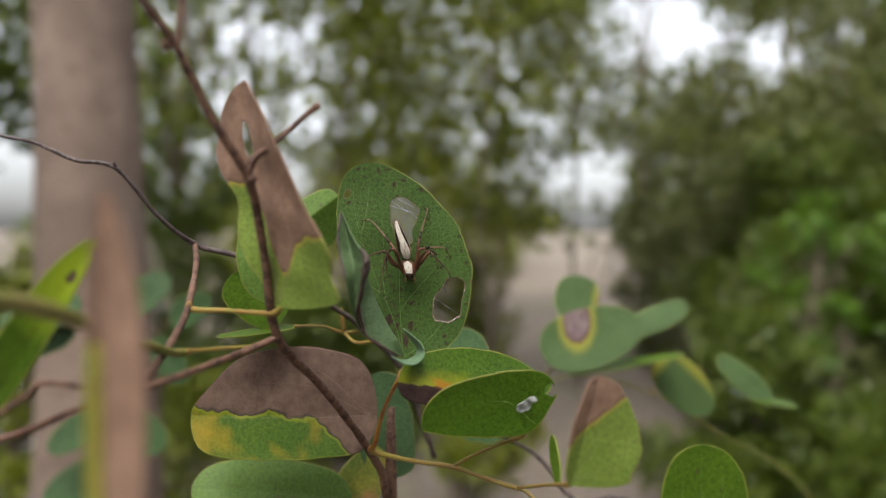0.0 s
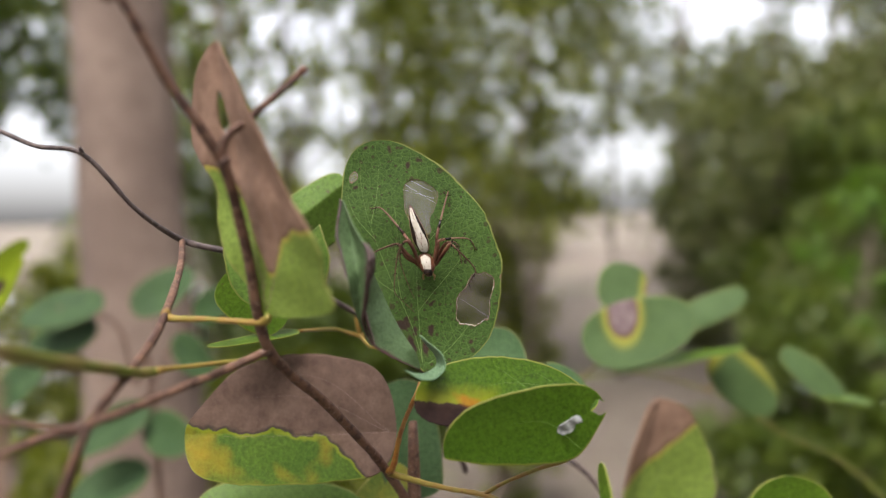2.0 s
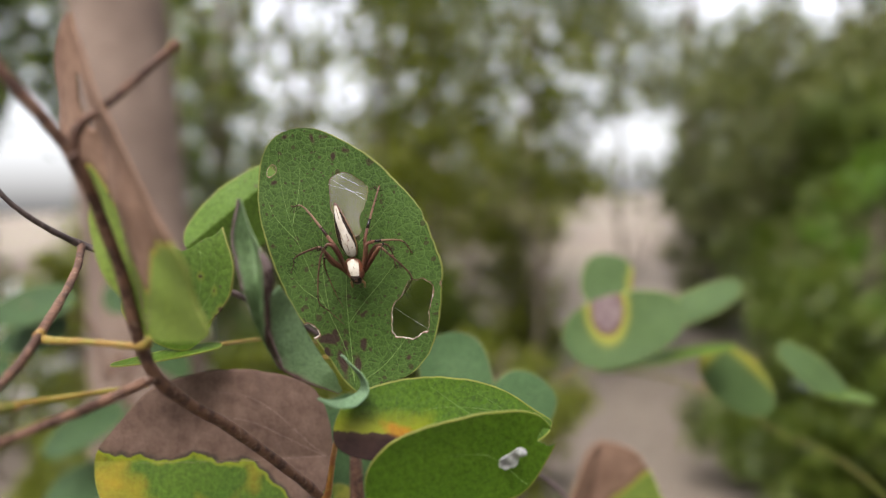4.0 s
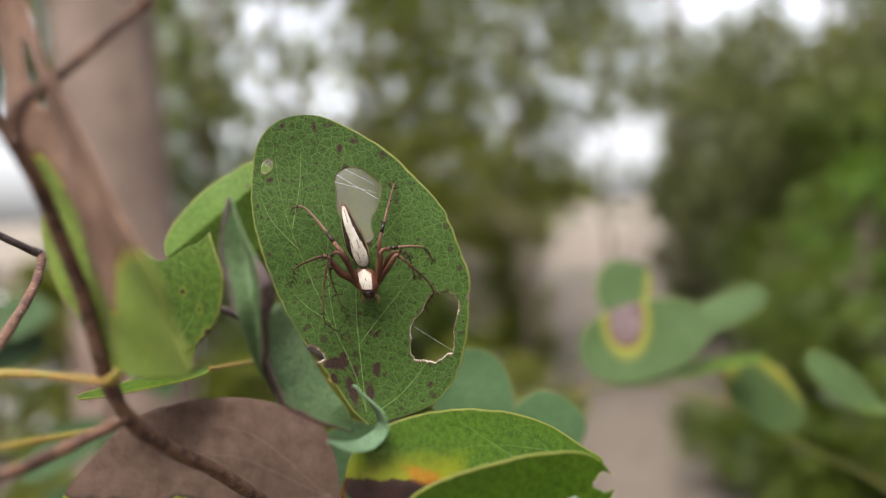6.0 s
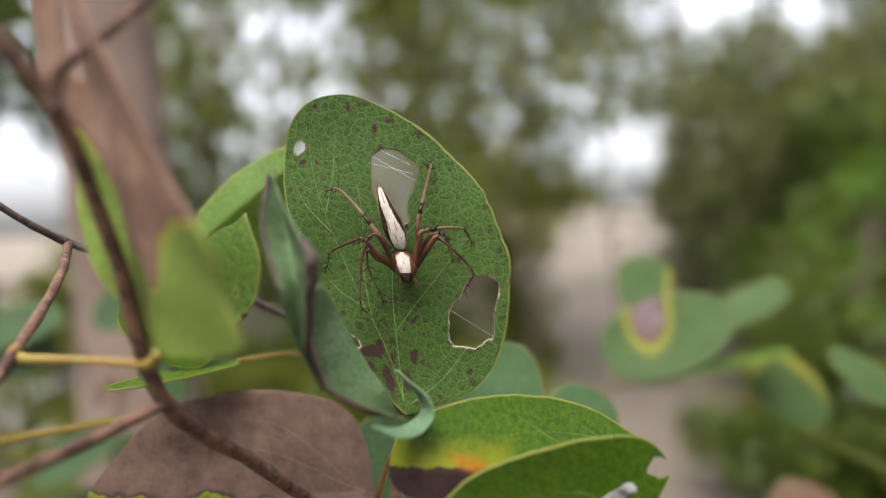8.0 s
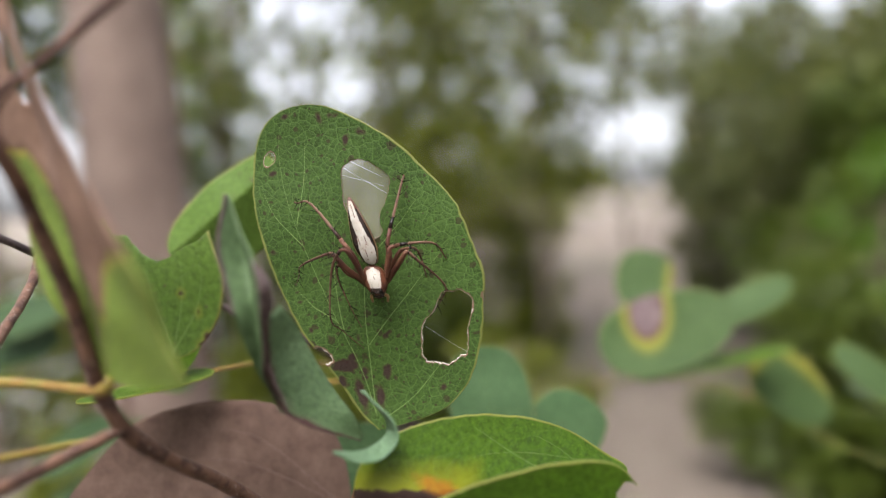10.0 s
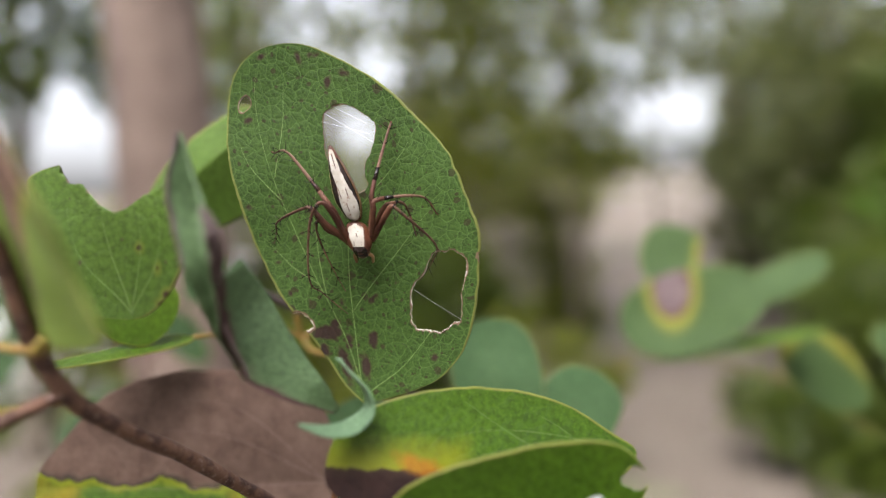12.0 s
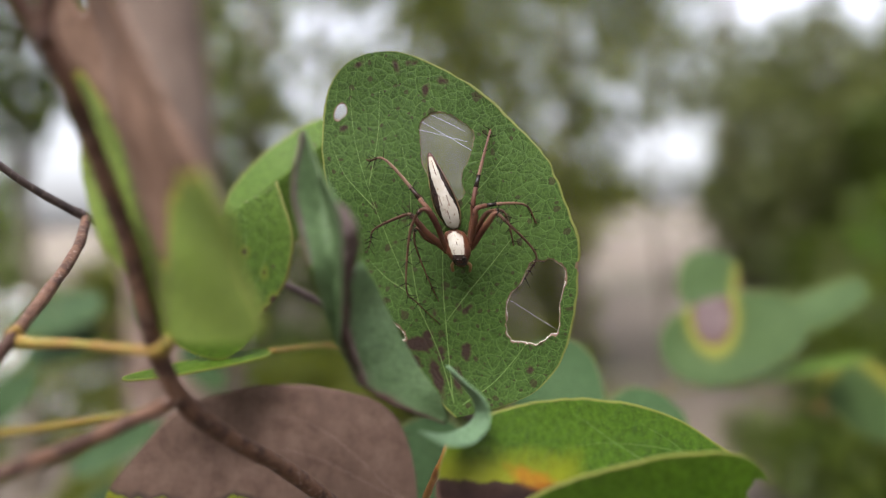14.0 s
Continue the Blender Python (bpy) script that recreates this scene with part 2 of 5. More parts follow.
class Blade:
    """The shape of a leaf's blade, in centimetres: flat outline, folded along its midrib, rolled and bent."""

    def __init__(self, base, tip, facing, left, right, fold=(0, 0), roll=(0, 0), roll_from=(0, 0), bend=0.0, twist=0.0, wave=0.03, wave_size=0.9, ragged=0.012, bow=0.0, seed=1):
        self.base, self.length = C(*base), (Vector(tip) - Vector(base)).length
        self.y = (Vector(tip) - Vector(base)).normalized()
        n = Vector(facing)
        self.n = (n - self.y * n.dot(self.y)).normalized()
        self.x = self.y.cross(self.n)
        self.left, self.right, self.seed = left, right, seed
        self.fold, self.roll, self.roll_from = [radians(a) for a in fold], roll, roll_from
        self.bow, self.bend, self.twist, self.wave, self.wave_size, self.ragged = bow, bend, radians(twist), wave, wave_size, ragged

    def width(self, th, side):
        y = (1 - math.cos(th)) / 2 * self.length
        w = profile(self.left if side < 0 else self.right, th)
        return w * (1 + self.ragged * 2 * noise.noise((y * 2.5, side * 3, self.seed)) + self.ragged * noise.noise((y * 9, side * 3, self.seed + 7)))

    def at(self, x, y, lift=0.0):
        """A place on the blade, in metres, for flat (x, y)."""
        k = 0 if x < 0 else 1
        s, a, q, start = abs(x), self.fold[k], self.roll[k], self.roll_from[k]
        if s <= start:
            across, up = arc(s, a, 0)
            turn = a
        else:
            across, up = arc(start, a, 0)
            dx, dz = arc(s - start, a, q)
            across, up, turn = across + dx, up + dz, a + q * (s - start)
        across *= -1 if x < 0 else 1
        tw = self.twist * y / self.length
        across, up = across * math.cos(tw) - up * math.sin(tw), across * math.sin(tw) + up * math.cos(tw)
        across += self.bow * math.sin(math.pi * y / self.length)
        along, rise = arc(y, 0, self.bend)
        up += rise + self.wave * noise.noise((x / self.wave_size, y / self.wave_size, self.seed * 3.1)) + lift * math.cos(turn)
        return self.base + (self.x * across + self.y * along + self.n * up) / 100


def eaten(outline, rag, seed):
    """The closed, nibbled line round a hole, from a few corners in leaf centimetres."""
    k = len(outline)
    line = [p for p in spline([outline[i % k] for i in range(-1, k + 2)], 9)][9:-10]
    c = np.mean(line, 0)
    return np.array([c + (p - c) * (1 + rag * noise.noise((p[0] * 9, p[1] * 9, seed)) + rag * noise.noise((p[0] * 30, p[1] * 30, seed + 3))) for p in line])


def cut_outline(flat, faces, rim, line, edge):
    """Cuts the inside of a closed line out of a leaf's flat mesh, and raises rim along it."""
    a, b = line, np.roll(line, -1, 0)
    x, y = flat[:, :1], flat[:, 1:]
    cross = ((a[:, 1] > y) != (b[:, 1] > y)) & (x < (b[:, 0] - a[:, 0]) * (y - a[:, 1]) / (b[:, 1] - a[:, 1] + 1e-12) + a[:, 0])
    inside = cross.sum(1) % 2 == 1
    gap = np.hypot(x - a[:, 0], y - a[:, 1])
    near, away = gap.argmin(1), gap.min(1)
    for q in {q for f in faces if 0 < sum(inside[q] for q in f) < len(f) for q in f if inside[q]}:
        flat[q] = line[near[q]]
        away[q] = 0
    kept = [f for f in faces if not all(inside[q] for q in f)]
    rim[:] = np.maximum(rim, edge * np.clip(1 - away / 0.022, 0, 1))
    return kept


def over_hole(hole, x, y):
    if len(hole) == 3:
        p = np.array(hole[0])
        c, h = (p.max(0) + p.min(0)) / 2, (p.max(0) - p.min(0)) / 2
        return math.hypot((x - c[0]) / h[0], (y - c[1]) / h[1]) < 1.1
    return math.hypot((x - hole[0]) / hole[2], (y - hole[1]) / hole[3]) < 1.12


def leaf(name, parent, blade, material, label, holes=(), dead=None, nu=56, nv=36, thick=0.022, veins=(), vein_material=None, vein_side=1, vein_width=0.0055, warm=None):
    """One leaf: its blade with holes eaten through, and its main veins as low ridges. holes: (x, y, half-width, half-length, turn, raggedness, rim),
    or (outline, raggedness, rim). warm: a field like dead, positive where the tissue has turned orange."""
    flat, verts, index = [], [], {}
    for i in range(nu + 1):
        th = math.pi * i / nu
        y = (1 - math.cos(th)) / 2 * blade.length
        if i in (0, nu):
            index[i] = [len(flat)] * (nv + 1)
            flat.append((0.0, y))
            continue
        wl, wr = blade.width(th, -1), blade.width(th, 1)
        row = []
        for j in range(nv + 1):
            v = 2 * j / nv - 1
            row.append(len(flat))
            flat.append((v * (wr if v > 0 else wl), y))
        index[i] = row
    faces = []
    for i in range(nu):
        for j in range(nv):
            f = []
            for q in (index[i][j], index[i][j + 1], index[i + 1][j + 1], index[i + 1][j]):
                if q not in f:
                    f.append(q)
            if len(f) > 2:
                faces.append(f)
    flat = np.array(flat)
    rim = np.zeros(len(flat))
    margin = np.ones(len(flat))
    for i in range(1, nu):
        for j in range(nv + 1):
            v = 2 * j / nv - 1
            margin[index[i][j]] = (1 - abs(v)) * blade.width(math.pi * i / nu, -1 if v < 0 else 1)
    for n, hole in enumerate(holes):
        if len(hole) == 3:
            faces = cut_outline(flat, faces, rim, eaten(hole[0], hole[1], n + blade.seed), hole[2])
            continue
        hx, hy, rx, ry, turn, rag, edge = hole
        c, s = math.cos(radians(turn)), math.sin(radians(turn))
        d = flat - (hx, hy)
        px, py = (d[:, 0] * c + d[:, 1] * s) / rx, (-d[:, 0] * s + d[:, 1] * c) / ry
        r = np.hypot(px, py)
        w = np.arctan2(py, px)
        bound = np.array([1 + rag * (noise.noise((math.cos(a) * 1.3, math.sin(a) * 1.3, n * 5.3 + blade.seed)) + 0.45 * noise.noise((math.cos(a) * 5, math.sin(a) * 5, n * 2.7 + blade.seed))) for a in w])
        inside = r < bound
        mixed = [f for f in faces if 0 < sum(inside[q] for q in f) < len(f)]
        for q in {q for f in mixed for q in f if inside[q]}:
            flat[q] = np.array((hx, hy)) + d[q] * (bound[q] / max(r[q], 1e-6))
            r[q] = bound[q]
        faces = [f for f in faces if not all(inside[q] for q in f)]
        away = np.maximum(r - bound, 0) * min(rx, ry)
        rim = np.maximum(rim, edge * np.clip(1 - away / 0.034, 0, 1))
    verts = [blade.at(x, y) for x, y in flat]
    me = mesh_of(name, verts, faces)
    gone = np.array([dead(x, y) if dead else -5.0 for x, y in flat])
    me.attributes.new("flat", "FLOAT_VECTOR", "POINT").data.foreach_set("vector", np.c_[flat / 100, np.full(len(flat), blade.seed * 0.37)].ravel().astype(np.float32))
    me.attributes.new("dead", "FLOAT", "POINT").data.foreach_set("value", gone.astype(np.float32))
    hot = np.array([warm(x, y) if warm else -5.0 for x, y in flat])
    me.attributes.new("warm", "FLOAT", "POINT").data.foreach_set("value", hot.astype(np.float32))
    me.attributes.new("rim", "FLOAT", "POINT").data.foreach_set("value", rim.astype(np.float32))
    me.attributes.new("margin", "FLOAT", "POINT").data.foreach_set("value", margin.astype(np.float32))
    ob = part(name, me, material, parent, label)
    solid = ob.modifiers.new("thickness", "SOLIDIFY")
    solid.thickness, solid.offset = thick / 100, 0
    for ways in veins:
        line = []
        for u, v in spline(ways, 10):
            th = math.acos(max(-1, min(1, 1 - 2 * u)))
            x = v * blade.width(th, -1 if v < 0 else 1)
            fade = (1 - 0.75 * len(line) / (10 * (len(ways) - 1)))
            if any(over_hole(h, x, u * blade.length) for h in holes):
                if len(line) > 6:
                    break
                continue
            p = blade.at(x, u * blade.length, vein_side * (thick / 2 - 0.001))
            line.append((*p, vein_width * fade / 100))
        if len(line) > 3:
            part("vein", tube_mesh("vein", line, 6, 1), vein_material or VEIN_PALE, ob)
    return ob


def rod(name, parent, material, points, label="", sides=12, steps=8, rough=0.2, seed=0):
    """A twig or petiole through points (x, y, z, radius in cm)."""
    return part(name, tube_mesh(name, [(*C(x, y, z), r / 100) for x, y, z, r in points], sides, steps, rough, seed), material, parent, label)


def patches(*spots):
    """A field that is positive inside any of the given ovals (x, y, half-width, half-length, turn), in centimetres."""
    def field(x, y):
        best = -5.0
        for cx, cy, rx, ry, turn in spots:
            c, s = math.cos(radians(turn)), math.sin(radians(turn))
            px, py = ((x - cx) * c + (y - cy) * s) / rx, (-(x - cx) * s + (y - cy) * c) / ry
            best = max(best, (1 - math.hypot(px, py)) * min(rx, ry))
        return best
    return field


MATTE = leaf_material("underside_green", (0.029, 0.061, 0.009), (0.048, 0.092, 0.015), (0.100, 0.175, 0.046), spots=0.7, spot_colour=(0.030, 0.013, 0.010), net=1000.0, net_depth=0.26, vein_show=0.68, gloss=0.6, thin=0.18, halo=(0.045, 0.06, 0.015), halo_width=0.02, dead=(0.060, 0.036, 0.032), dead2=(0.024, 0.014, 0.013))
MATTE_BLUE = leaf_material("bluish_leaf_green", (0.062, 0.124, 0.050), (0.090, 0.160, 0.072), (0.10, 0.17, 0.09), spots=0.05, net_depth=0.25, vein_show=0.12, gloss=0.6, thin=0.2, dead=(0.15, 0.11, 0.11), dead2=(0.07, 0.045, 0.045), halo=(0.06, 0.08, 0.04), halo_width=0.06)
LOBE = leaf_material("dull_lobe_green", (0.080, 0.135, 0.056), (0.105, 0.165, 0.074), (0.16, 0.23, 0.13), net=800.0, net_depth=0.25, vein_show=0.15, gloss=0.55, thin=0.2, dead=(0.22, 0.165, 0.16), dead2=(0.13, 0.09, 0.085), edge=(0.05, 0.015, 0.015), halo=(0.08, 0.10, 0.05), halo_width=0.06)
DEAD_EDGE = leaf_material("shrivelled_edge", (0.080, 0.058, 0.054), (0.140, 0.105, 0.098), (0.16, 0.13, 0.12), net_depth=0.3, vein_show=0.1, gloss=0.7, thin=0.1, dead=(0.06, 0.035, 0.03), dead2=(0.03, 0.017, 0.015), edge=(0.03, 0.015, 0.012), halo=(0.10, 0.07, 0.07), halo_width=0.06)
PALE = leaf_material("pale_inside_green", (0.10, 0.17, 0.09), (0.135, 0.215, 0.125), (0.25, 0.35, 0.22), net_depth=0.4, vein_show=0.2, gloss=0.5, thin=0.25)
BRIGHT = leaf_material("fresh_leaf_green", (0.034, 0.076, 0.004), (0.058, 0.115, 0.007), (0.085, 0.15, 0.025), net=560.0, net_depth=0.25, vein_show=0.15, gloss=0.42, thin=0.34, halo=(0.16, 0.175, 0.006), halo_width=0.32, dead=(0.030, 0.013, 0.009), dead2=(0.014, 0.006, 0.005))
BRIGHT_PLAIN = leaf_material("fresh_leaf_green_plain", (0.040, 0.082, 0.005), (0.070, 0.124, 0.010), (0.11, 0.20, 0.03), net_depth=0.25, vein_show=0.15, gloss=0.32, thin=0.3, halo=(0.25, 0.33, 0.02), halo_width=0.5, spots=0.04)
MID_GREEN = leaf_material("mid_leaf_green", (0.062, 0.118, 0.014), (0.084, 0.146, 0.022), (0.12, 0.19, 0.05), net=640.0, net_depth=0.25, vein_show=0.14, gloss=0.5, thin=0.22, spots=0.05, dead=(0.10, 0.06, 0.03), dead2=(0.06, 0.035, 0.02), halo=(0.12, 0.15, 0.02), halo_width=0.05)
LIME = leaf_material("limp_leaf_green", (0.155, 0.225, 0.036), (0.200, 0.275, 0.056), (0.21, 0.28, 0.08), spots=0.06, net=700.0, net_depth=0.25, vein_show=0.14, gloss=0.55, thin=0.28, dead=(0.27, 0.170, 0.122), dead2=(0.19, 0.114, 0.080), edge=(0.13, 0.075, 0.05), halo=(0.34, 0.29, 0.05), halo_width=0.08)
WITHER = leaf_material("withering_leaf", (0.040, 0.090, 0.006), (0.070, 0.125, 0.009), (0.2, 0.3, 0.05), net=640.0, net_depth=0.15, vein_show=0.12, gloss=0.6, thin=0.3, dead=(0.156, 0.104, 0.080), dead2=(0.092, 0.056, 0.042), edge=(0.030, 0.024, 0.020), halo=(0.17, 0.20, 0.01), halo_width=0.08, blush=(0.34, 0.20, 0.008), blush_amount=0.85)
FAR_LEAF = leaf_material("blotched_leaf_green", (0.056, 0.098, 0.032), (0.080, 0.130, 0.046), (0.2, 0.33, 0.12), net_depth=0.2, vein_show=0.08, gloss=0.55, thin=0.3, dead=(0.22, 0.165, 0.17), dead2=(0.12, 0.08, 0.085), edge=(0.07, 0.02, 0.02), halo=(0.24, 0.23, 0.03), halo_width=0.24)
DARK_LEAF = leaf_material("dark_leaf_green", (0.022, 0.050, 0.016), (0.040, 0.080, 0.024), (0.08, 0.14, 0.05), net_depth=0.2, vein_show=0.06, gloss=0.7, thin=0.25)
YELLOWED = leaf_material("yellowed_leaf", (0.12, 0.22, 0.05), (0.42, 0.38, 0.06), (0.4, 0.4, 0.15), net_depth=0.2, vein_show=0.1, gloss=0.5, thin=0.3, blush=(0.55, 0.22, 0.12), blush_amount=0.8)

shrub = tagged(empty("shrub", Matrix.Translation(C(-1.0, 14.2, -60))), "thin reddish-brown shrub twigs with holed and withering two-lobed leaves", "shrub")

# twigs, by their nodes
rod("stem", shrub, TWIG, [(-3.9, 7.9, 5.2, .034), (-3.72, 8.0, 4.08, .036), (-3.66, 8.1, 3.54, .042), (-3.62, 8.35, 3.06, .055), (-3.3, 8.79, 2.5, .055), (-3.03, 9.2, 1.75, .055), (-2.65, 9.66, .95, .062), (-2.57, 10.2, -.07, .06), (-2.5, 10.75, -1.34, .068), (-1.99, 11.9, -2.36, .07), (-1.41, 13.5, -3.83, .075), (-1.12, 14.0, -4.9, .085), (-1.0, 14.2, -8, .10), (-1.0, 14.2, -60, .3)], sides=14, seed=1)
rod("twig", shrub, TWIG, [(-3.3, 8.79, 2.5, .045), (-3.25, 8.8, 2.85, .034), (-3.22, 8.8, 3.3, .032), (-3.2, 8.8, 3.68, .042), (-3.19, 8.8, 3.77, .036)], seed=2)
rod("twig", shrub, TWIG, [(-2.66, 9.66, .93, .05), (-2.57, 9.62, 1.22, .05), (-2.35, 9.72, 1.42, .042), (-1.86, 9.95, 1.93, .040), (-1.79, 9.96, 1.99, .055), (-1.74, 9.97, 2.03, .045)], "broken twig end", seed=3)
rod("bud", shrub, TWIG, [(-2.62, 9.55, .9, .03), (-2.55, 9.5, .93, .055), (-2.5, 9.47, .98, .02)], sides=8, steps=3, seed=4)
rod("bud", shrub, TWIG, [(-3.36, 8.72, 2.44, .03), (-3.40, 8.68, 2.5, .055), (-3.40, 8.66, 2.57, .02)], sides=8, steps=3, seed=5)
rod("twig", shrub, TWIG, [(-2.5, 10.72, -1.33, .055), (-2.9, 10.45, -1.5, .058), (-3.30, 9.6, -1.62, .05), (-3.72, 8.75, -1.73, .052), (-4.39, 8.9, -1.94, .045), (-5.33, 9.0, -2.32, .05), (-6.3, 9.1, -2.65, .05)], seed=6)
rod("twig", shrub, TWIG, [(-4.45, 12.75, .07, .05), (-4.25, 12.2, -.3, .05), (-3.94, 10.99, -.86, .055), (-3.85, 10.2, -1.25, .052), (-3.72, 8.75, -1.72, .055), (-3.95, 8.6, -2.4, .055), (-4.4, 8.5, -3.5, .06)], seed=7)
rod("twig", shrub, TWIG_GREY, [(-7.6, 11.3, 1.95, .012), (-7.0, 11.4, 1.80, .024), (-6.6, 11.5, 1.72, .03), (-5.99, 11.55, 1.45, .034), (-5.35, 11.63, 1.32, .036), (-4.85, 12.1, .55, .036), (-4.45, 12.78, .08, .05), (-3.9, 12.9, -.08, .05), (-3.4, 13.2, -.28, .048), (-2.3, 14.5, -1.15, .05), (-1.7, 15.3, -1.75, .055), (-.9, 16.4, -2.9, .06), (-.2, 17.0, -5, .07)], "dry grey branch", seed=8)
rod("bud", shrub, TWIG_GREY, [(-5.35, 11.6, 1.33, .03), (-5.36, 11.57, 1.39, .03), (-5.36, 11.55, 1.43, .012)], sides=8, steps=3, seed=9)
rod("petiole", shrub, PETIOLE, [(-3.94, 10.95, -.86, .07), (-3.82, 10.9, -.93, .05), (-3.2, 10.7, -.93, .036), (-2.6, 10.5, -.95, .040), (-2.45, 10.45, -.93, .055), (-2.38, 10.39, -.86, .04)], "yellow-green petiole", seed=10)
rod("petiole", shrub, GREEN_STEM, [(-5.6, 4.6, -.1, .09), (-3.95, 6.3, -.44, .09), (-3.8, 8.2, -1.0, .075), (-3.74, 9.6, -1.38, .055), (-3.72, 9.9, -1.45, .06), (-3.66, 10.1, -1.46, .05)], "green shoot", seed=11)
rod("petiole", shrub, PETIOLE, [(-3.66, 10.05, -1.46, .055), (-3.55, 10.3, -1.47, .032), (-3.0, 10.9, -1.50, .03), (-2.78, 11.1, -1.5, .03)], seed=12)
rod("petiole", shrub, PETIOLE_RED, [(-1.38, 13.4, -3.78, .06), (-1.27, 13.2, -3.62, .05), (-1.1, 12.9, -3.0, .038), (-.85, 12.2, -2.4, .036), (-.76, 12.1, -2.22, .036), (-.72, 12.2, -2.08, .03)], "orange-brown petiole", seed=13)
rod("twig", shrub, PETIOLE, [(-1.41, 13.5, -3.83, .06), (-1.1, 13.3, -3.86, .055), (-.4, 12.8, -3.85, .042), (.17, 12.5, -3.84, .042), (.7, 12.35, -3.98, .036), (1.17, 12.2, -4.08, .045), (1.3, 12.15, -4.09, .03), (1.60, 11.0, -3.66, .028), (1.72, 9.7, -3.22, .04)], seed=14)
rod("petiole", shrub, PETIOLE, [(.17, 12.5, -3.84, .035), (.5, 12.4, -3.62, .028), (1.0, 12.3, -3.38, .03), (1.33, 12.2, -3.24, .04), (1.42, 12.16, -3.14, .05)], seed=15)
rod("petiole", shrub, PETIOLE, [(1.17, 12.2, -4.08, .035), (1.5, 12.1, -4.2, .03), (1.9, 11.7, -4.6, .03), (3.9, 10.8, -4.9, .03)], seed=16)
rod("petiole", shrub, PETIOLE, [(-1.7, 15.3, -1.75, .045), (-2.1, 15.1, -1.78, .04), (-2.5, 14.7, -1.6, .03), (-2.84, 13.5, -1.46, .028)], seed=17)
rod("petiole", shrub, PETIOLE, [(-2.1, 15.1, -1.78, .04), (-2.13, 15.05, -1.5, .04), (-2.15, 15, -1.25, .035)], seed=18)
rod("petiole", shrub, PETIOLE, [(-2.1, 15.1, -1.78, .035), (-1.8, 14.8, -1.95, .03), (-1.2, 14.6, -1.85, .03), (-.6, 14.9, -1.75, .028)], seed=19)

# the holed leaf under the spider
main_blade = Blade((-.69, 12.72, -2.02), (-1.42, 12.72, 1.52), (0, -1, 0.03),
                   (0, .055, .163, .265, .404, .567, .652, .686, .664, .575, .44, .25, 0), (0, .69, 1.025, 1.245, 1.40, 1.515, 1.508, 1.395, 1.165, .875, .58, .31, 0),
                   fold=(4, 2), roll=(0.10, 0.06), bend=0.02, wave=0.05, seed=2)
main_holes = [([(.33, 2.82), (.40, 2.89), (.54, 2.90), (.68, 2.81), (.81, 2.65), (.78, 2.52), (.70, 2.39), (.62, 2.30), (.59, 2.18), (.60, 2.10), (.52, 2.06), (.37, 2.08), (.31, 2.25), (.29, 2.37), (.27, 2.49), (.30, 2.67)], .03, .66),
              ([(1.07, 1.305), (1.19, 1.29), (1.34, 1.21), (1.33, 1.07), (1.24, .90), (1.18, .72), (1.13, .60), (.98, .55), (.82, .565), (.70, .63), (.68, .77), (.74, .95), (.79, 1.07), (.88, 1.11), (.97, 1.22)], .09, .96),
              ([(-.36, 3.22), (-.32, 3.19), (-.33, 3.12), (-.40, 3.08), (-.45, 3.09), (-.43, 3.17)], .05, .9), (-.40, .96, .07, .12, 35, .3, 1.0), (1.50, 1.14, .035, .07, 20, .4, .85)]
leaf("leaf", shrub, main_blade, MATTE, "matt green leaf with eaten holes and purple-brown freckles", main_holes,
                 patches((-0.2, 0.79, 0.136, 0.068, -12), (-0.08, 0.86, 0.056, 0.040, 20), (-0.26, 0.62, 0.040, 0.072, 0), (-0.1, 0.42, 0.048, 0.176, 0), (-0.02, 0.6, 0.028, 0.028, 0), (0.1, 0.35, 0.040, 0.112, -8), (0.03, 1.05, 0.017, 0.022, 0), (0.25, 3.45, 0.014, 0.033, 5), (0.33, 1, 0.017, 0.017, 0), (0.24, 0.62, 0.048, 0.080, -20), (-0.62, 2.17, 0.028, 0.019, 0), (0.47, 3.14, 0.017, 0.036, -25), (0.43, 3.41, 0.017, 0.011, 0), (0.37, 3.43, 0.011, 0.008, 0), (-0.1, 3.54, 0.019, 0.011, 0), (0.66, 3.17, 0.028, 0.012, -35), (-0.39, 2.99, 0.014, 0.011, 0), (-0.05, 1.99, 0.017, 0.014, 0), (-0.17, 1.79, 0.014, 0.011, 0), (-0.15, 1.62, 0.017, 0.014, 0), (-0.48, 1.58, 0.014, 0.011, 0), (0.13, 1.24, 0.015, 0.011, 0), (0.42, 1.16, 0.015, 0.012, 0), (0.63, 1.11, 0.011, 0.014, 0), (0.39, 1.03, 0.011, 0.011, 0), (-0.44, 1.25, 0.012, 0.012, 0), (-0.27, 1.13, 0.011, 0.017, 0), (0, 0.67, 0.028, 0.033, 0), (0.23, 0.54, 0.022, 0.028, 0), (0.54, 0.46, 0.012, 0.012, 0), (0.81, 0.31, 0.011, 0.014, 0)), 150, 100, veins=[
    [(.04, 0), (.2, .06), (.42, .15), (.62, .33), (.8, .5), (.9, .62)], [(.04, 0), (.2, -.1), (.38, -.28), (.62, -.42), (.85, -.5), (.96, -.45)],
    [(.03, .1), (.07, .4), (.14, .62), (.22, .78)], [(.26, .09), (.36, .38), (.44, .62), (.5, .84)], [(.5, .2), (.58, .5), (.66, .8)], [(.35, -.25), (.42, -.6), (.52, -.85)], [(.3, -.2), (.45, -.1), (.6, .05), (.74, .1)], [(.6, -.42), (.7, -.7), (.8, -.85)], [(.66, -.42), (.78, -.15), (.9, .05)]])

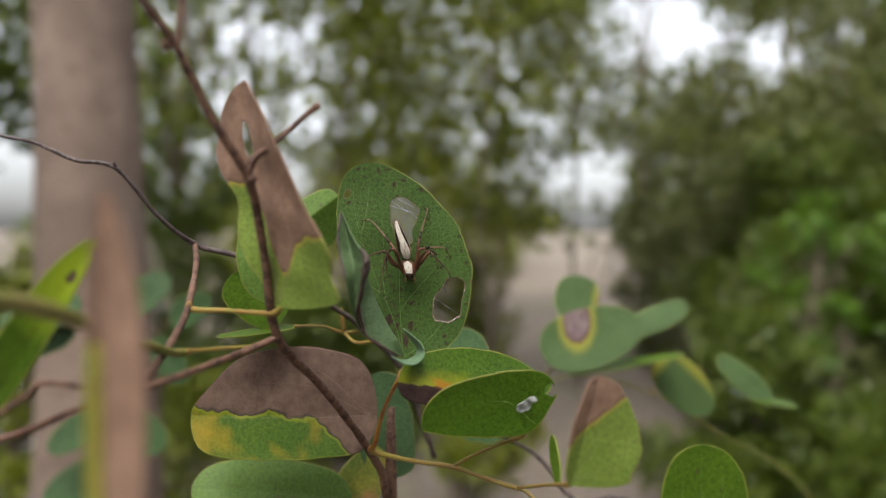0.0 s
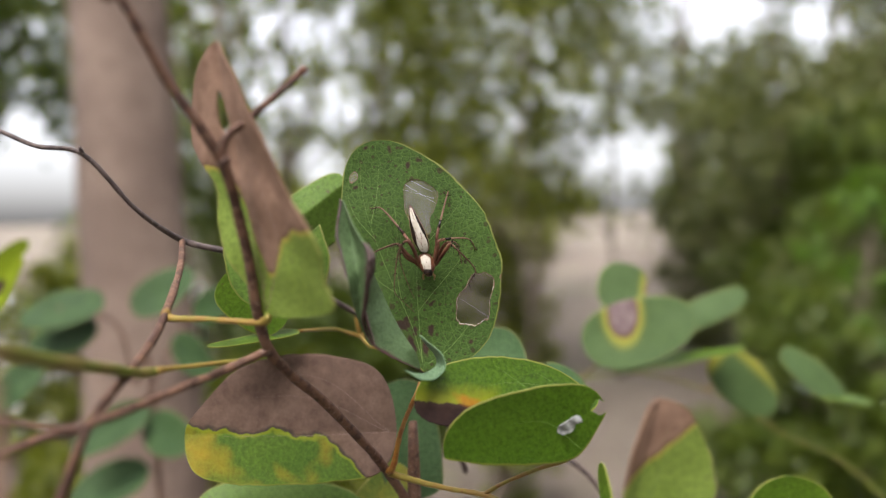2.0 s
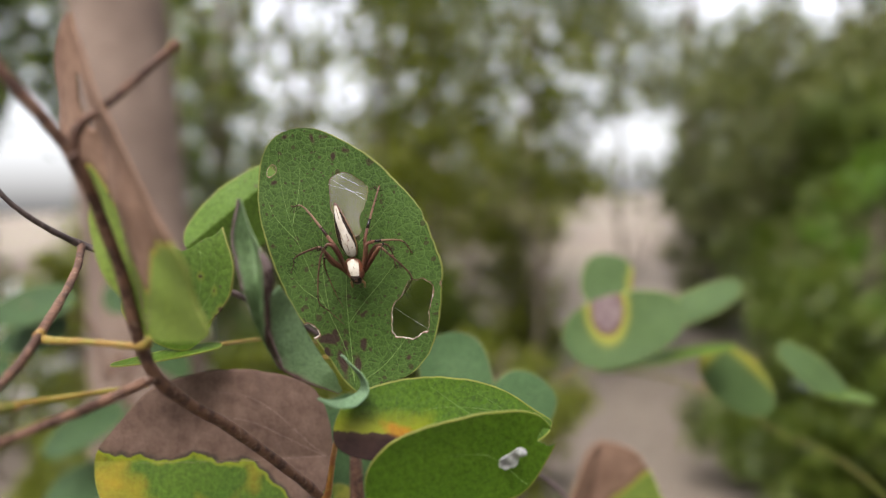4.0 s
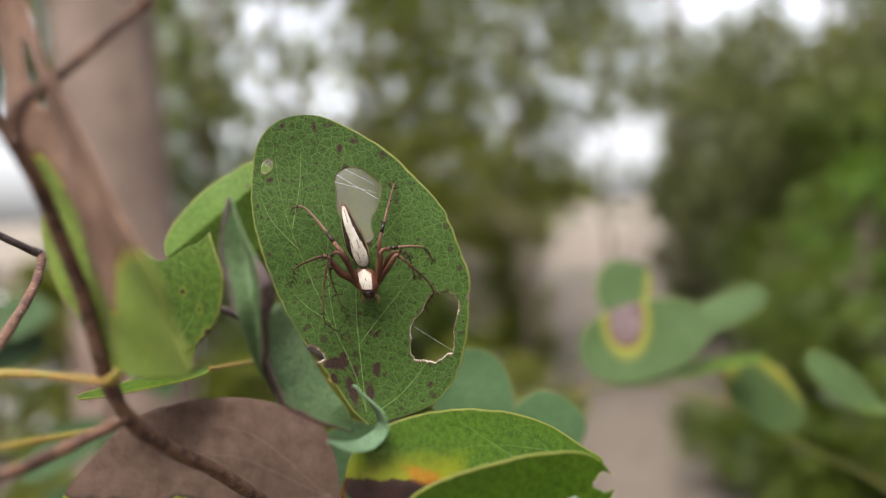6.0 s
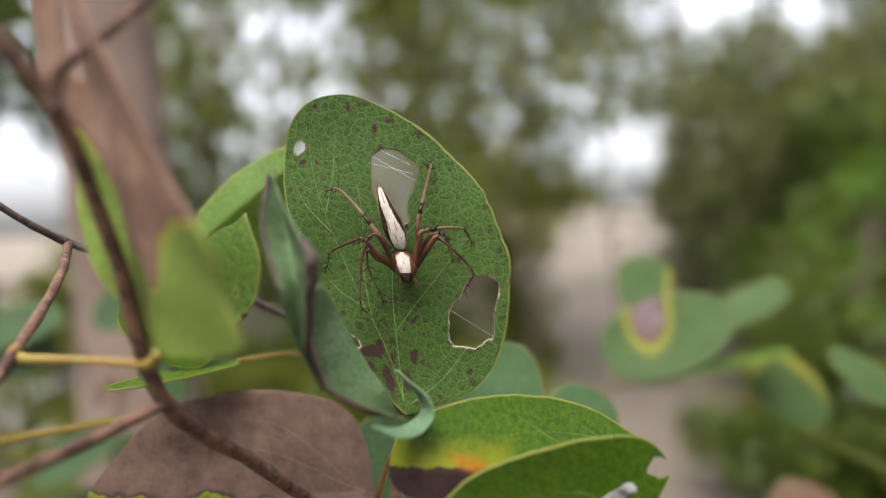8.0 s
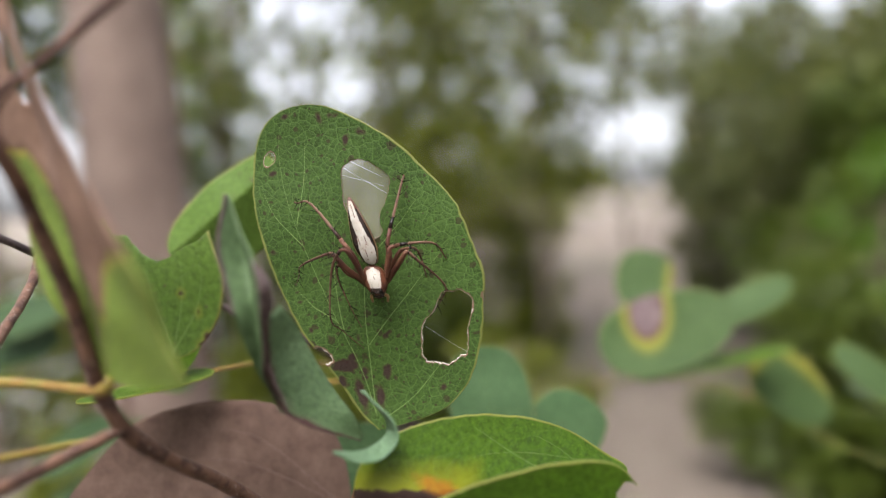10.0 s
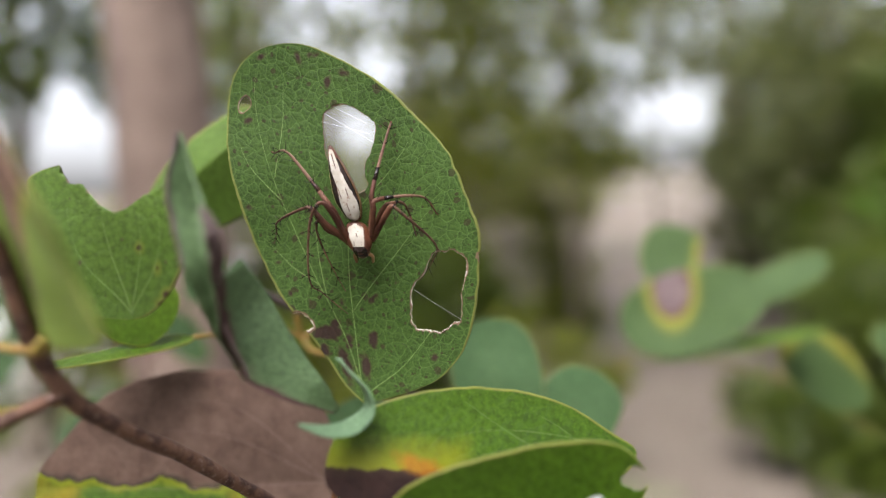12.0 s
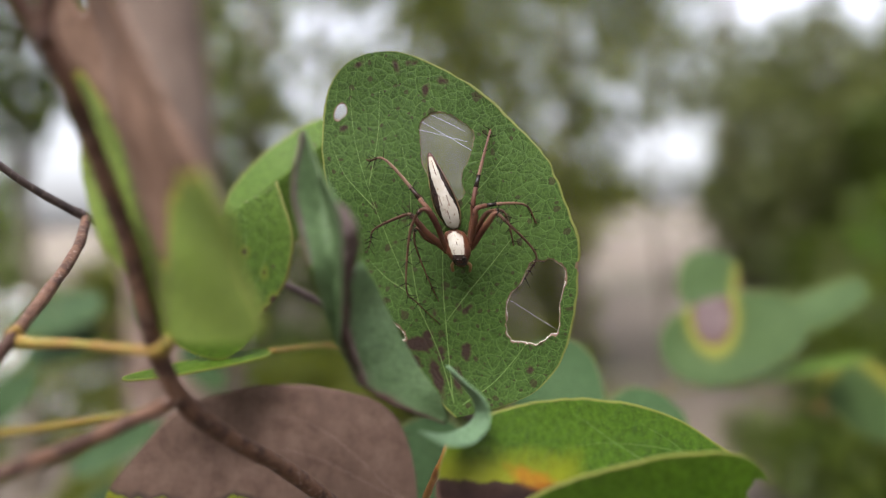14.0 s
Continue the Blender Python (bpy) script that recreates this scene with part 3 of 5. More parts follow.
# its other lobe, rolled in with a dead edge
def sheets(name, parent, material, label, panels, thick=0.018):
    """A leaf of one or more panels, each stretched over rails (x, y, z in cm) from end to end. dead: a field over (across 0..1, along 0..1)."""
    verts, faces, flat, gone = [], [], [], []
    for n, (rails, dead, crinkle) in enumerate(panels):
        lines = [spline(r, 40 // (len(r) - 1)) for r in rails]
        rows = min(len(l) for l in lines)
        lines = [[l[round(k * (len(l) - 1) / (rows - 1))] for k in range(rows)] for l in lines]
        first = len(verts)
        for k in range(rows):
            across = spline([l[k] for l in lines], 18 // (len(rails) - 1))
            m = len(across)
            for q, p in enumerate(across):
                v, u = q / (m - 1), k / (rows - 1)
                lift = crinkle * noise.noise((p[0] * 2.5, p[2] * 2.5, n)) + crinkle * .5 * noise.noise((p[0] * 8, p[2] * 8, n + 2))
                verts.append(C(p[0], p[1] + lift, p[2]))
                flat.append((v * .008, u * .02, n * .3))
                gone.append(dead(v, u))
        faces += [(first + k * m + q, first + k * m + q + 1, first + (k + 1) * m + q + 1, first + (k + 1) * m + q) for k in range(rows - 1) for q in range(m - 1)]
    me = mesh_of(name, verts, faces)
    me.attributes.new("flat", "FLOAT_VECTOR", "POINT").data.foreach_set("vector", np.array(flat, np.float32).ravel())
    for key, values in (("dead", gone), ("rim", [0.0] * len(verts)), ("margin", [1.0] * len(verts)), ("warm", [-5.0] * len(verts))):
        me.attributes.new(key, "FLOAT", "POINT").data.foreach_set("value", np.array(values, np.float32))
    ob = part(name, me, material, parent, label)
    solid = ob.modifiers.new("thickness", "SOLIDIFY")
    solid.thickness, solid.offset = thick / 100, 0
    return ob


# back panel from its outer edge to the crumpled fold, and front panel from the dead lower edge to its free edge
sheets("leaf", shrub, LOBE, "rolled grey-green leaf lobe with a pale shrivelled outer edge", [
    ([[(-1.57, 10.93, .56), (-1.60, 10.8, .11), (-1.47, 10.69, -.38), (-1.44, 10.8, -.69), (-1.38, 11.0, -1.06), (-1.26, 11.1, -1.36)],
      [(-1.56, 10.95, .56), (-1.46, 10.95, .15), (-1.33, 10.80, -.30), (-1.33, 10.86, -.66), (-1.35, 11.0, -1.05), (-1.24, 11.12, -1.35)],
      [(-1.55, 10.92, .56), (-1.38, 10.75, .22), (-1.17, 10.47, -.10), (-1.18, 10.52, -.45), (-1.27, 10.80, -.80), (-1.20, 11.08, -1.33)]],
     lambda v, u: (v - .90) * .5 + (.03 if u > .45 else -.1) + .03 * noise.noise((v * 5, u * 14, 1)), .05)])
sheets("leaf", shrub, DEAD_EDGE, "shrivelled pale edge of the rolled lobe", [
    ([[(-1.58, 10.92, .56), (-1.61, 10.79, .11), (-1.55, 10.72, -.14), (-1.48, 10.67, -.40)],
      [(-1.57, 10.91, .57), (-1.60, 10.77, .12), (-1.54, 10.70, -.14), (-1.47, 10.66, -.42)],
      [(-1.565, 10.92, .56), (-1.59, 10.79, .12), (-1.53, 10.72, -.13), (-1.465, 10.68, -.40)]],
     lambda v, u: -.15 + .3 * noise.noise((v * 3, u * 12, 7)), .04)])
sheets("leaf", shrub, LOBE, "grey-green front of the rolled lobe with a dead crinkled edge", [
    ([[(-1.24, 10.80, -.50), (-1.33, 10.92, -.80), (-1.34, 10.98, -1.05), (-1.22, 11.08, -1.35), (-.94, 11.25, -1.57), (-.68, 11.55, -1.76)],
      [(-1.22, 10.90, -.46), (-1.24, 11.12, -.78), (-1.16, 11.2, -1.05), (-1.02, 11.28, -1.32), (-.83, 11.4, -1.54), (-.67, 11.58, -1.75)],
      [(-1.20, 11.05, -.40), (-1.12, 11.35, -.70), (-1.00, 11.42, -1.00), (-.86, 11.48, -1.28), (-.72, 11.52, -1.50), (-.66, 11.6, -1.73)]],
     lambda v, u: (.09 - v) * .45 + (.03 if .15 < u < .4 else 0) + .04 * noise.noise((v * 5, u * 12, 4)), .03)])
sheets("leaf", shrub, DEAD_EDGE, "shrivelled grey-brown flap of the rolled lobe", [
    ([[(-1.24, 10.54, .02), (-1.18, 10.47, -.12), (-1.19, 10.50, -.36), (-1.22, 10.62, -.55)],
      [(-1.19, 10.42, .00), (-1.13, 10.38, -.13), (-1.15, 10.42, -.36), (-1.20, 10.58, -.56)],
      [(-1.15, 10.48, -.03), (-1.07, 10.46, -.18), (-1.11, 10.54, -.36), (-1.19, 10.64, -.55)]],
     lambda v, u: .2 * (u - .6) + .16 * noise.noise((v * 6, u * 9, 1)), .09)])
sheets("leaf", shrub, DEAD_EDGE, "dark dead rim where the lobe folds", [
    ([[(-1.20, 10.58, -.52), (-1.26, 10.76, -.72), (-1.34, 10.94, -1.00), (-1.29, 11.02, -1.22)],
      [(-1.185, 10.56, -.52), (-1.235, 10.73, -.73), (-1.32, 10.91, -1.01), (-1.275, 11.01, -1.22)],
      [(-1.18, 10.60, -.52), (-1.23, 10.77, -.73), (-1.315, 10.94, -1.01), (-1.27, 11.03, -1.22)]],
     lambda v, u: .3, .05)])
sheets("leaf", shrub, PALE, "small curled scrap of leaf with a pale inside", [
    ([[(-.66, 11.60, -1.30), (-.54, 11.55, -1.38), (-.40, 11.50, -1.52), (-.36, 11.44, -1.70), (-.46, 11.32, -1.80), (-.62, 11.16, -1.78), (-.80, 10.98, -1.66)],
      [(-.63, 11.66, -1.32), (-.50, 11.48, -1.40), (-.34, 11.40, -1.53), (-.30, 11.36, -1.70), (-.42, 11.24, -1.82), (-.60, 11.08, -1.80), (-.79, 10.94, -1.66)],
      [(-.64, 11.74, -1.36), (-.55, 11.70, -1.46), (-.45, 11.66, -1.58), (-.43, 11.60, -1.70), (-.52, 11.48, -1.77), (-.64, 11.26, -1.76), (-.79, 11.02, -1.68)]],
     lambda v, u: -1.0, .015)])

# the folded leaf, dry and brown above, green below
def scorched(x, y):
    """Brown down to a torn point beside the midrib, green strips on both sides of it."""
    low = float(np.interp(x, (-.3, -.05, .1, .25, .42, .75, 1.0), (1.86, 1.55, .90, .54, .54, .98, 1.08)))
    return min(y - low, .4) + .05 * noise.noise((x * 5, y * 5, 2))


fold_blade = Blade((-2.44, 10.48, -.86), (-2.77, 9.98, 2.37), (-.60, -.80, 0), (0, .10, .25, .55, .52, .98, .74, .33, 0), (0, 1.22, 1.38, 1.44, 1.13, .90, .56, .21, 0),
                   fold=(22, 6), roll=(-.15, -.12), bow=.0, bend=0.0, twist=24, wave=.09, wave_size=.7, ragged=.03, seed=9)
leaf("leaf", shrub, fold_blade, LIME, "folded leaf, dry brown above and limp green below", [([(-.16, 2.74), (-.05, 2.65), (-.01, 2.36), (-.06, 2.16), (-.15, 2.21), (-.2, 2.46)], .05, .3)],
     scorched, 100, 70, veins=[[(.02, 0), (.4, .0), (.9, .0)], [(.02, .03), (.3, .45), (.7, .5)], [(.1, .02), (.3, .2), (.55, .28)]], vein_material=VEIN_BROWN, vein_width=.008)

# a bitten leaf behind it
bitten_blade = Blade((-2.40, 11.55, -.92), (-2.43, 11.7, .50), (-.12, -.99, 0), (0, .6, .88, .98, .98, .88, 0), (0, .28, .51, .58, .48, .34, 0), fold=(0, 6), roll=(.1, .12), wave=.06, seed=12)
leaf("leaf", shrub, bitten_blade, MID_GREEN,
     "fresh green leaf bitten along its top", [([(-.70, 1.8), (-.62, 1.26), (-.47, 1.20), (-.38, 1.09), (-.22, .96), (-.08, .93), (.16, 1.03), (.39, 1.12), (.6, 1.4), (.3, 1.8)], .02, .5)], patches((.38, .2, .03, .03, 0), (.33, .12, .03, .02, 0), (.12, .6, .02, .02, 0), (.30, .42, .02, .025, 0)), 60, 44,
     veins=[[(.02, 0), (.4, -.2), (.8, -.3)], [(.02, 0), (.35, .2), (.7, .25)], [(.02, .03), (.3, .5), (.7, .65)], [(.02, 0), (.35, -.5), (.7, -.62)]])

# the broad leaf below, brown above and yellow-green below
broad_blade = Blade((-1.26, 13.65, -3.2), (-4.70, 13.35, -3.12), (0, -1, .2), (0, .62, .78, .83, .80, .62, 0), (0, .92, 1.23, 1.29, 1.07, .42, 0), fold=(6, 10), roll=(.10, -.15), bend=.03, wave=.07, seed=15)
leaf("leaf", shrub, broad_blade, WITHER,
     "broad leaf, upper half dead brown, lower half yellow-green", [], lambda x, y: x + .02 - .14 * noise.noise((y * 1.7, 1, 1)) + .07 * noise.noise((y * 7, x * 7, 2)) + max(0, 1.26 - y) * .9 - max(0, y - 2.6) * .25, 84, 56,
     veins=[[(.03, 0), (.4, -.06), (.95, -.05)], [(.03, 0), (.35, .4), (.7, .5)], [(.03, 0), (.3, .62), (.6, .78)]], vein_material=VEIN_BROWN, vein_width=.005)
leaf("leaf", shrub, Blade((-1.0, 15.2, -4.9), (-1.35, 15.0, -2.6), (.1, -1, .2), (0, .5, .66, .7, .66, .5, 0), (0, .4, .5, .55, .5, .4, 0), fold=(8, 8), wave=.06, seed=16), MATTE_BLUE, "grey-green leaf hanging behind the stem", veins=[[(.03, 0), (.5, 0), (.95, 0)]])

# the pair of lobes, closed like a book
front_blade = Blade((1.84, 11.5, -2.28), (-.35, 11.3, -2.83), (.05, -.97, -.14), (0, .24, .56, .50, .31, .11, 0), (0, .34, .51, .58, .56, .36, 0), roll=(.22, .22), bend=.05, wave=.02, seed=20)
leaf("leaf", shrub, front_blade, BRIGHT,
     "glossy fresh green leaf lobe with a torn corner", [(.02, .08, .13, .11, 40, .35, .4)], None, 72, 48, veins=[[(.2, -.9), (.35, .0), (.6, .3)]], vein_width=.004)
upper_blade = Blade((1.86, 12.2, -2.33), (-.75, 11.4, -2.25), (0, -.88, .42), (0, .2, .32, .34, .32, .22, 0), (0, .17, .50, .65, .61, .41, 0), roll=(.1, .22), bend=.03, wave=.03, seed=21)
leaf("leaf", shrub, upper_blade, BRIGHT,
     "fresh green leaf lobe with a dark dead corner and yellow halo", [], lambda x, y: min(y - 1.76, .0 - x + .09 * (y - 2.1) + .04 * noise.noise((x * 6, y * 6, 1))), 72, 48, warm=patches((.05, 2.02, .035, .07, -30), (.0, 1.90, .035, .07, -10)),
     veins=[[(.02, .2), (.2, .35), (.5, .42), (.8, .2)], [(.15, .0), (.24, .5), (.40, .85)], [(.35, .2), (.52, .7), (.58, .9)]], vein_width=.0032)
# a papery flake lies on the front lobe
flake_blade = Blade((1.19, 11.36, -2.60), (1.47, 11.28, -2.36), (.05, -.93, -.30), (0, .04, .09, .07, .09, .05, 0), (0, .05, .07, .10, .06, .08, 0), roll=(2, 1), wave=.05, wave_size=.1, ragged=.3, seed=23)
FLAKE = bark_material("papery_white", (0.17, 0.18, 0.17), (0.25, 0.26, 0.25), (0.14, 0.15, 0.12), 1800.0, 0.7, 0.8)
flake = leaf("flake", None, flake_blade, FLAKE, "papery white flake stuck on a green leaf", nu=20, nv=12, thick=.01)
tagged(flake, category="flake")

# leaves towards the lower right
leaf("leaf", shrub, Blade((1.72, 9.66, -3.22), (2.07, 9.46, -1.69), (.42, -.88, .08), (0, .09, .20, .27, .31, .25, .18, 0), (0, .78, .92, .96, .81, .58, .34, 0), fold=(20, 5), roll=(.3, .15), wave=.05, ragged=.04, seed=25), LIME,
     "limp green leaf with a dead brown tip", [(.72, 1.18, .05, .12, 15, .4, .4)], lambda x, y: y - .76 - .95 * (x + .1) + .06 * noise.noise((x * 5, y * 5, 3)), 64, 44, veins=[[(.02, 0), (.2, .5), (.3, .85)], [(.02, 0), (.4, .2), (.8, .3)]])
leaf("leaf", shrub, Blade((3.95, 10.85, -4.9), (3.93, 10.75, -2.97), (0, -1, .15), (0, .34, .57, .66, .60, .38, 0), (0, .36, .60, .69, .62, .39, 0), fold=(5, 5), roll=(.1, .1), wave=.04, seed=26), BRIGHT_PLAIN, "round fresh green leaf", [], None, 50, 36, veins=[[(.03, 0), (.5, 0), (.95, 0)], [(.03, 0), (.4, -.4), (.8, -.5)], [(.03, 0), (.4, .4), (.8, .5)]])
leaf("leaf", shrub, Blade((1.70, 10.4, -3.44), (1.72, 11.2, -2.95), (-.8, -.6, 0), (0, .1, .13, .1, 0), (0, .1, .13, .1, 0), seed=27), BRIGHT_PLAIN, "small young leaf", nu=20, nv=12)

# lower left
leaf("leaf", shrub, Blade((-1.9, 14.7, -5.2), (-5.0, 14.1, -4.75), (0, -.75, .65), (0, .4, .6, .66, .6, .4, 0), (0, .45, .66, .74, .66, .42, 0), fold=(8, 8), roll=(-.1, -.1), wave=.05, seed=30), MID_GREEN, "broad green leaf lying nearly flat", veins=[[(.03, 0), (.5, 0), (.95, 0)]])
leaf("leaf", shrub, Blade((-2.1, 14.9, -5.6), (-1.35, 15.0, -4.2), (.1, -.95, .3), (0, .4, .5, .5, .4, .3, 0), (0, .4, .5, .5, .4, .3, 0), fold=(5, 8), wave=.06, seed=31), YELLOWED, "yellow and pink dying leaf")
# leaves behind
leaf("leaf", shrub, Blade((.75, 16.6, -4.5), (.30, 16.4, -1.84), (0, -1, .05), (0, .3, .5, .66, .68, .5, 0), (0, .3, .5, .66, .68, .5, 0), wave=.05, seed=33), MATTE_BLUE, "grey-green two-lobed leaf behind", veins=[[(.03, 0), (.5, 0), (.95, 0)]])
leaf("leaf", shrub, Blade((.85, 16.6, -4.5), (1.98, 16.6, -2.72), (.1, -1, .05), (0, .3, .5, .62, .62, .45, 0), (0, .3, .5, .66, .66, .5, 0), wave=.05, seed=34), MATTE_BLUE, "grey-green two-lobed leaf behind")
leaf("leaf", shrub, Blade((-3.62, 14.2, -.04), (-2.08, 14.1, 1.06), (-.05, -.97, .25), (0, .26, .40, .46, .42, .30, 0), (0, .40, .66, .74, .66, .42, 0), fold=(-12, -34), wave=.06, seed=35), MID_GREEN, "fresh green leaf behind the holed leaf", veins=[[(.03, 0), (.5, 0), (.95, 0)]])
leaf("leaf", shrub, Blade((-3.0, 13.3, -1.3), (-3.95, 13.0, -.55), (0, -.9, .4), (0, .3, .42, .44, .4, .28, 0), (0, .3, .42, .44, .4, .28, 0), wave=.04, seed=36), BRIGHT_PLAIN, "round green leaf")
leaf("leaf", shrub, Blade((-2.84, 13.5, -1.46), (-4.0, 12.5, -1.55), (0, -.20, .98), (0, .14, .20, .20, .16, .1, 0), (0, .14, .20, .20, .16, .1, 0), roll=(.5, .5), wave=.03, seed=37), BRIGHT_PLAIN, "green leaf seen on its edge")

# close to the lens at the start: a slim folded dry leaf and a pointed green one
leaf("leaf", shrub, Blade((-2.56, 5.4, -2.53), (-2.54, 5.28, .43), (.45, -.85, .1), (0, .10, .14, .14, .10, .05, 0), (0, .17, .29, .31, .26, .13, 0), fold=(18, 26), wave=.05, seed=40), LIME, "slim dry folded leaf with a yellow-green edge", [], lambda x, y: (1.0 if x > -.02 else -.02) + (y - 1.84 if y > 1.84 else 0) * 2)
rod("petiole", shrub, PETIOLE, [(-2.56, 5.46, -3.66, .023), (-2.56, 5.4, -2.53, .023)], seed=41)
leaf("leaf", shrub, Blade((-5.5, 8.4, -2.1), (-4.22, 8.6, .12), (.45, -.85, .1), (0, .24, .33, .34, .27, .14, 0), (0, .10, .15, .16, .13, .08, 0), fold=(6, 8), wave=.04, seed=42), BRIGHT_PLAIN, "pointed green leaf with a dark spot", [(.14, 2.42, .1, .07, 0, .3, .5)], patches((.0, 2.05, .04, .07, 0)))
rod("petiole", shrub, TWIG, [(-5.5, 8.4, -2.1, .05), (-4.95, 8.42, -1.75, .04), (-4.75, 8.45, -1.6, .035), (-4.1, 8.6, -1.72, .03), (-3.72, 8.65, -1.76, .04)], seed=43)

# ---- the far sprig ----
sprig = tagged(empty("sprig", Matrix.Translation(C(26, 26, -70))), "thin sprig with blotched green and yellow leaves", "shrub")
rod("stem", sprig, GREEN_STEM, [(26, 26, -70, .3), (22, 26, -25, .14), (14, 25.5, -10, .05), (9.4, 25, -6.3, .035), (7.2, 24.6, -5.0, .035), (4.9, 24, -4.3, .035), (3.1, 24, -4.5, .035)], seed=50)
rod("twig", shrub, TWIG_GREY, [(-.3, 17, -3.4, .05), (1.3, 17, -4.4, .05), (2.9, 17, -5.8, .055), (6, 17, -12, .07), (8, 17, -60, .2)], "grey twig behind", seed=51)
rod("petiole", sprig, PETIOLE, [(3.1, 24, -4.5, .04), (3.5, 23.2, -4.0, .035), (3.8, 22.8, -3.6, .05)], seed=52)
rod("petiole", sprig, PETIOLE, [(7.2, 24.6, -5.0, .04), (8.2, 24.6, -4.4, .03), (8.9, 24.5, -4.1, .04)], seed=53)
leaf("leaf", sprig, Blade((3.1, 22.6, -3.2), (6.25, 22.4, -2.36), (0, -.97, .2), (0, .55, .85, .92, .80, .5, 0), (0, .62, .95, 1.0, .82, .5, 0), roll=(.1, .1), wave=.06, seed=54), FAR_LEAF, "green leaf with a grey-purple blotch and yellow halo", [], patches((-.58, 1.35, .72, .44, -14)), 50, 36)
leaf("leaf", sprig, Blade((4.33, 23.6, -2.4), (4.62, 23.9, -.9), (0, -1, 0), (0, .45, .68, .74, .68, .45, 0), (0, .45, .68, .76, .70, .5, 0), wave=.05, seed=55), FAR_LEAF, "round green leaf with a yellow edge", [], patches((.80, .9, .10, .4, 0)))
leaf("leaf", sprig, Blade((5.9, 23.8, -2.85), (8.35, 24.2, -1.88), (0, -.95, .3), (0, .25, .38, .42, .38, .28, 0), (0, .3, .42, .46, .42, .28, 0), wave=.05, seed=56), FAR_LEAF, "pale green slim leaf")
leaf("leaf", sprig, Blade((4.0, 22.9, -4.0), (7.7, 22.6, -3.34), (0, -.14, .99), (0, .4, .5, .5, .4, .25, 0), (0, .4, .5, .5, .4, .25, 0), roll=(.2, .2), wave=.04, seed=57), BRIGHT_PLAIN, "green leaf seen on its edge")
leaf("leaf", sprig, Blade((8.9, 23.6, -5.45), (7.05, 23.4, -3.68), (0, -1, .1), (0, .35, .62, .72, .66, .45, 0), (0, .4, .66, .76, .70, .45, 0), wave=.05, seed=58), FAR_LEAF, "green leaf with an orange-yellow edge", [], lambda x, y: max((y - 2.53) * .6, (x - .78) * .6))
leaf("leaf", sprig, Blade((11.45, 24.6, -5.4), (9.35, 24.2, -3.75), (.2, -.9, .4), (0, .25, .42, .46, .4, .28, 0), (0, .35, .52, .56, .5, .34, 0), wave=.05, seed=59), FAR_LEAF, "slim green leaf tipped with yellow")
leaf("leaf", sprig, Blade((9.9, 24.6, -4.9), (12.4, 24.8, -5.5), (0, -.3, .95), (0, .3, .4, .4, .3, .2, 0), (0, .3, .4, .4, .3, .2, 0), wave=.04, seed=60), BRIGHT_PLAIN, "green leaf seen on its edge")

# ---- the spider ----
SPIDER_AT = pose(-.0058, .1245, EYE - .0032, -1.36, 2.45, 2.35)
spider = tagged(empty("spider", SPIDER_AT), "slender brown lynx spider with a white back stripe on a leaf", "spider")
BODY = bark_material("spider_brown", (0.040, 0.012, 0.006), (0.070, 0.024, 0.011), (0.13, 0.055, 0.03), 2500.0, 0.4, 0.3)
TIBIA = bark_material("spider_tibia_tan", (0.052, 0.021, 0.012), (0.110, 0.058, 0.036), (0.03, 0.012, 0.008), 600.0, 0.6, 0.4)
LEGS = bark_material("spider_leg_brown", (0.040, 0.011, 0.006), (0.085, 0.034, 0.018), (0.014, 0.006, 0.005), 700.0, 0.6, 0.5)
WHITE = bark_material("spider_white", (0.28, 0.255, 0.215), (0.36, 0.335, 0.29), (0.15, 0.09, 0.055), 1500.0, 0.8, 0.8)
DARK = bark_material("spider_dark", (0.008, 0.005, 0.004), (0.016, 0.009, 0.007), (0.035, 0.018, 0.01), 2500.0, 0.25, 0.2)
OCHRE = bark_material("spider_ochre", (0.20, 0.115, 0.05), (0.26, 0.16, 0.075), (0.12, 0.055, 0.025), 2500.0, 0.5, 0.3)


def S(x, lift, z):
    """Spider space, centimetres: right, towards the viewer, up; to metres."""
    return SPIDER_AT @ Vector((x / 100, -lift / 100, z / 100))


def body_mesh(name, stations, x_of, sides=24, cut=False, swell=0.0):
    """A body of oval rings: stations (z, half-width, half-height, lift). cut: the stations go on with two angles in degrees from the top,
    and only the arc between them is built, a ragged band on the back."""
    verts, faces = [], []
    line = spline(stations, 12 if cut else 6)
    n = sides + 1 if cut else sides
    for z, w, h, lift, *arcs in line:
        for k in range(n):
            if cut:
                frayed = [a + 5 * noise.noise((z * 26, q * 9, w)) + 3 * noise.noise((z * 70, q * 9, 2)) for q, a in enumerate(arcs)]
                a = radians(frayed[0] + (frayed[1] - frayed[0]) * k / sides)
                px, ph = math.sin(a) * (w + swell), math.cos(a) * (h + swell)
            else:
                a = 2 * math.pi * k / sides
                px, ph = math.sin(a) * w, math.cos(a) * h
            verts.append(S(x_of(z) + px, lift + ph, z))
    for i in range(len(line) - 1):
        for k in range(sides):
            k2 = k + 1 if cut else (k + 1) % sides
            faces.append((i * n + k, i * n + k2, (i + 1) * n + k2, (i + 1) * n + k))
    if not cut:
        faces.append(tuple(range(n)))
        faces.append(tuple((len(line) - 1) * n + k for k in range(n - 1, -1, -1)))
    return mesh_of(name, verts, faces)


def lean(z):
    """The body's axis: it leans to the left as it rises."""
    return -.05 - .33 * (z - .12) if z > .12 else -.05 + .20 * (.12 - z)


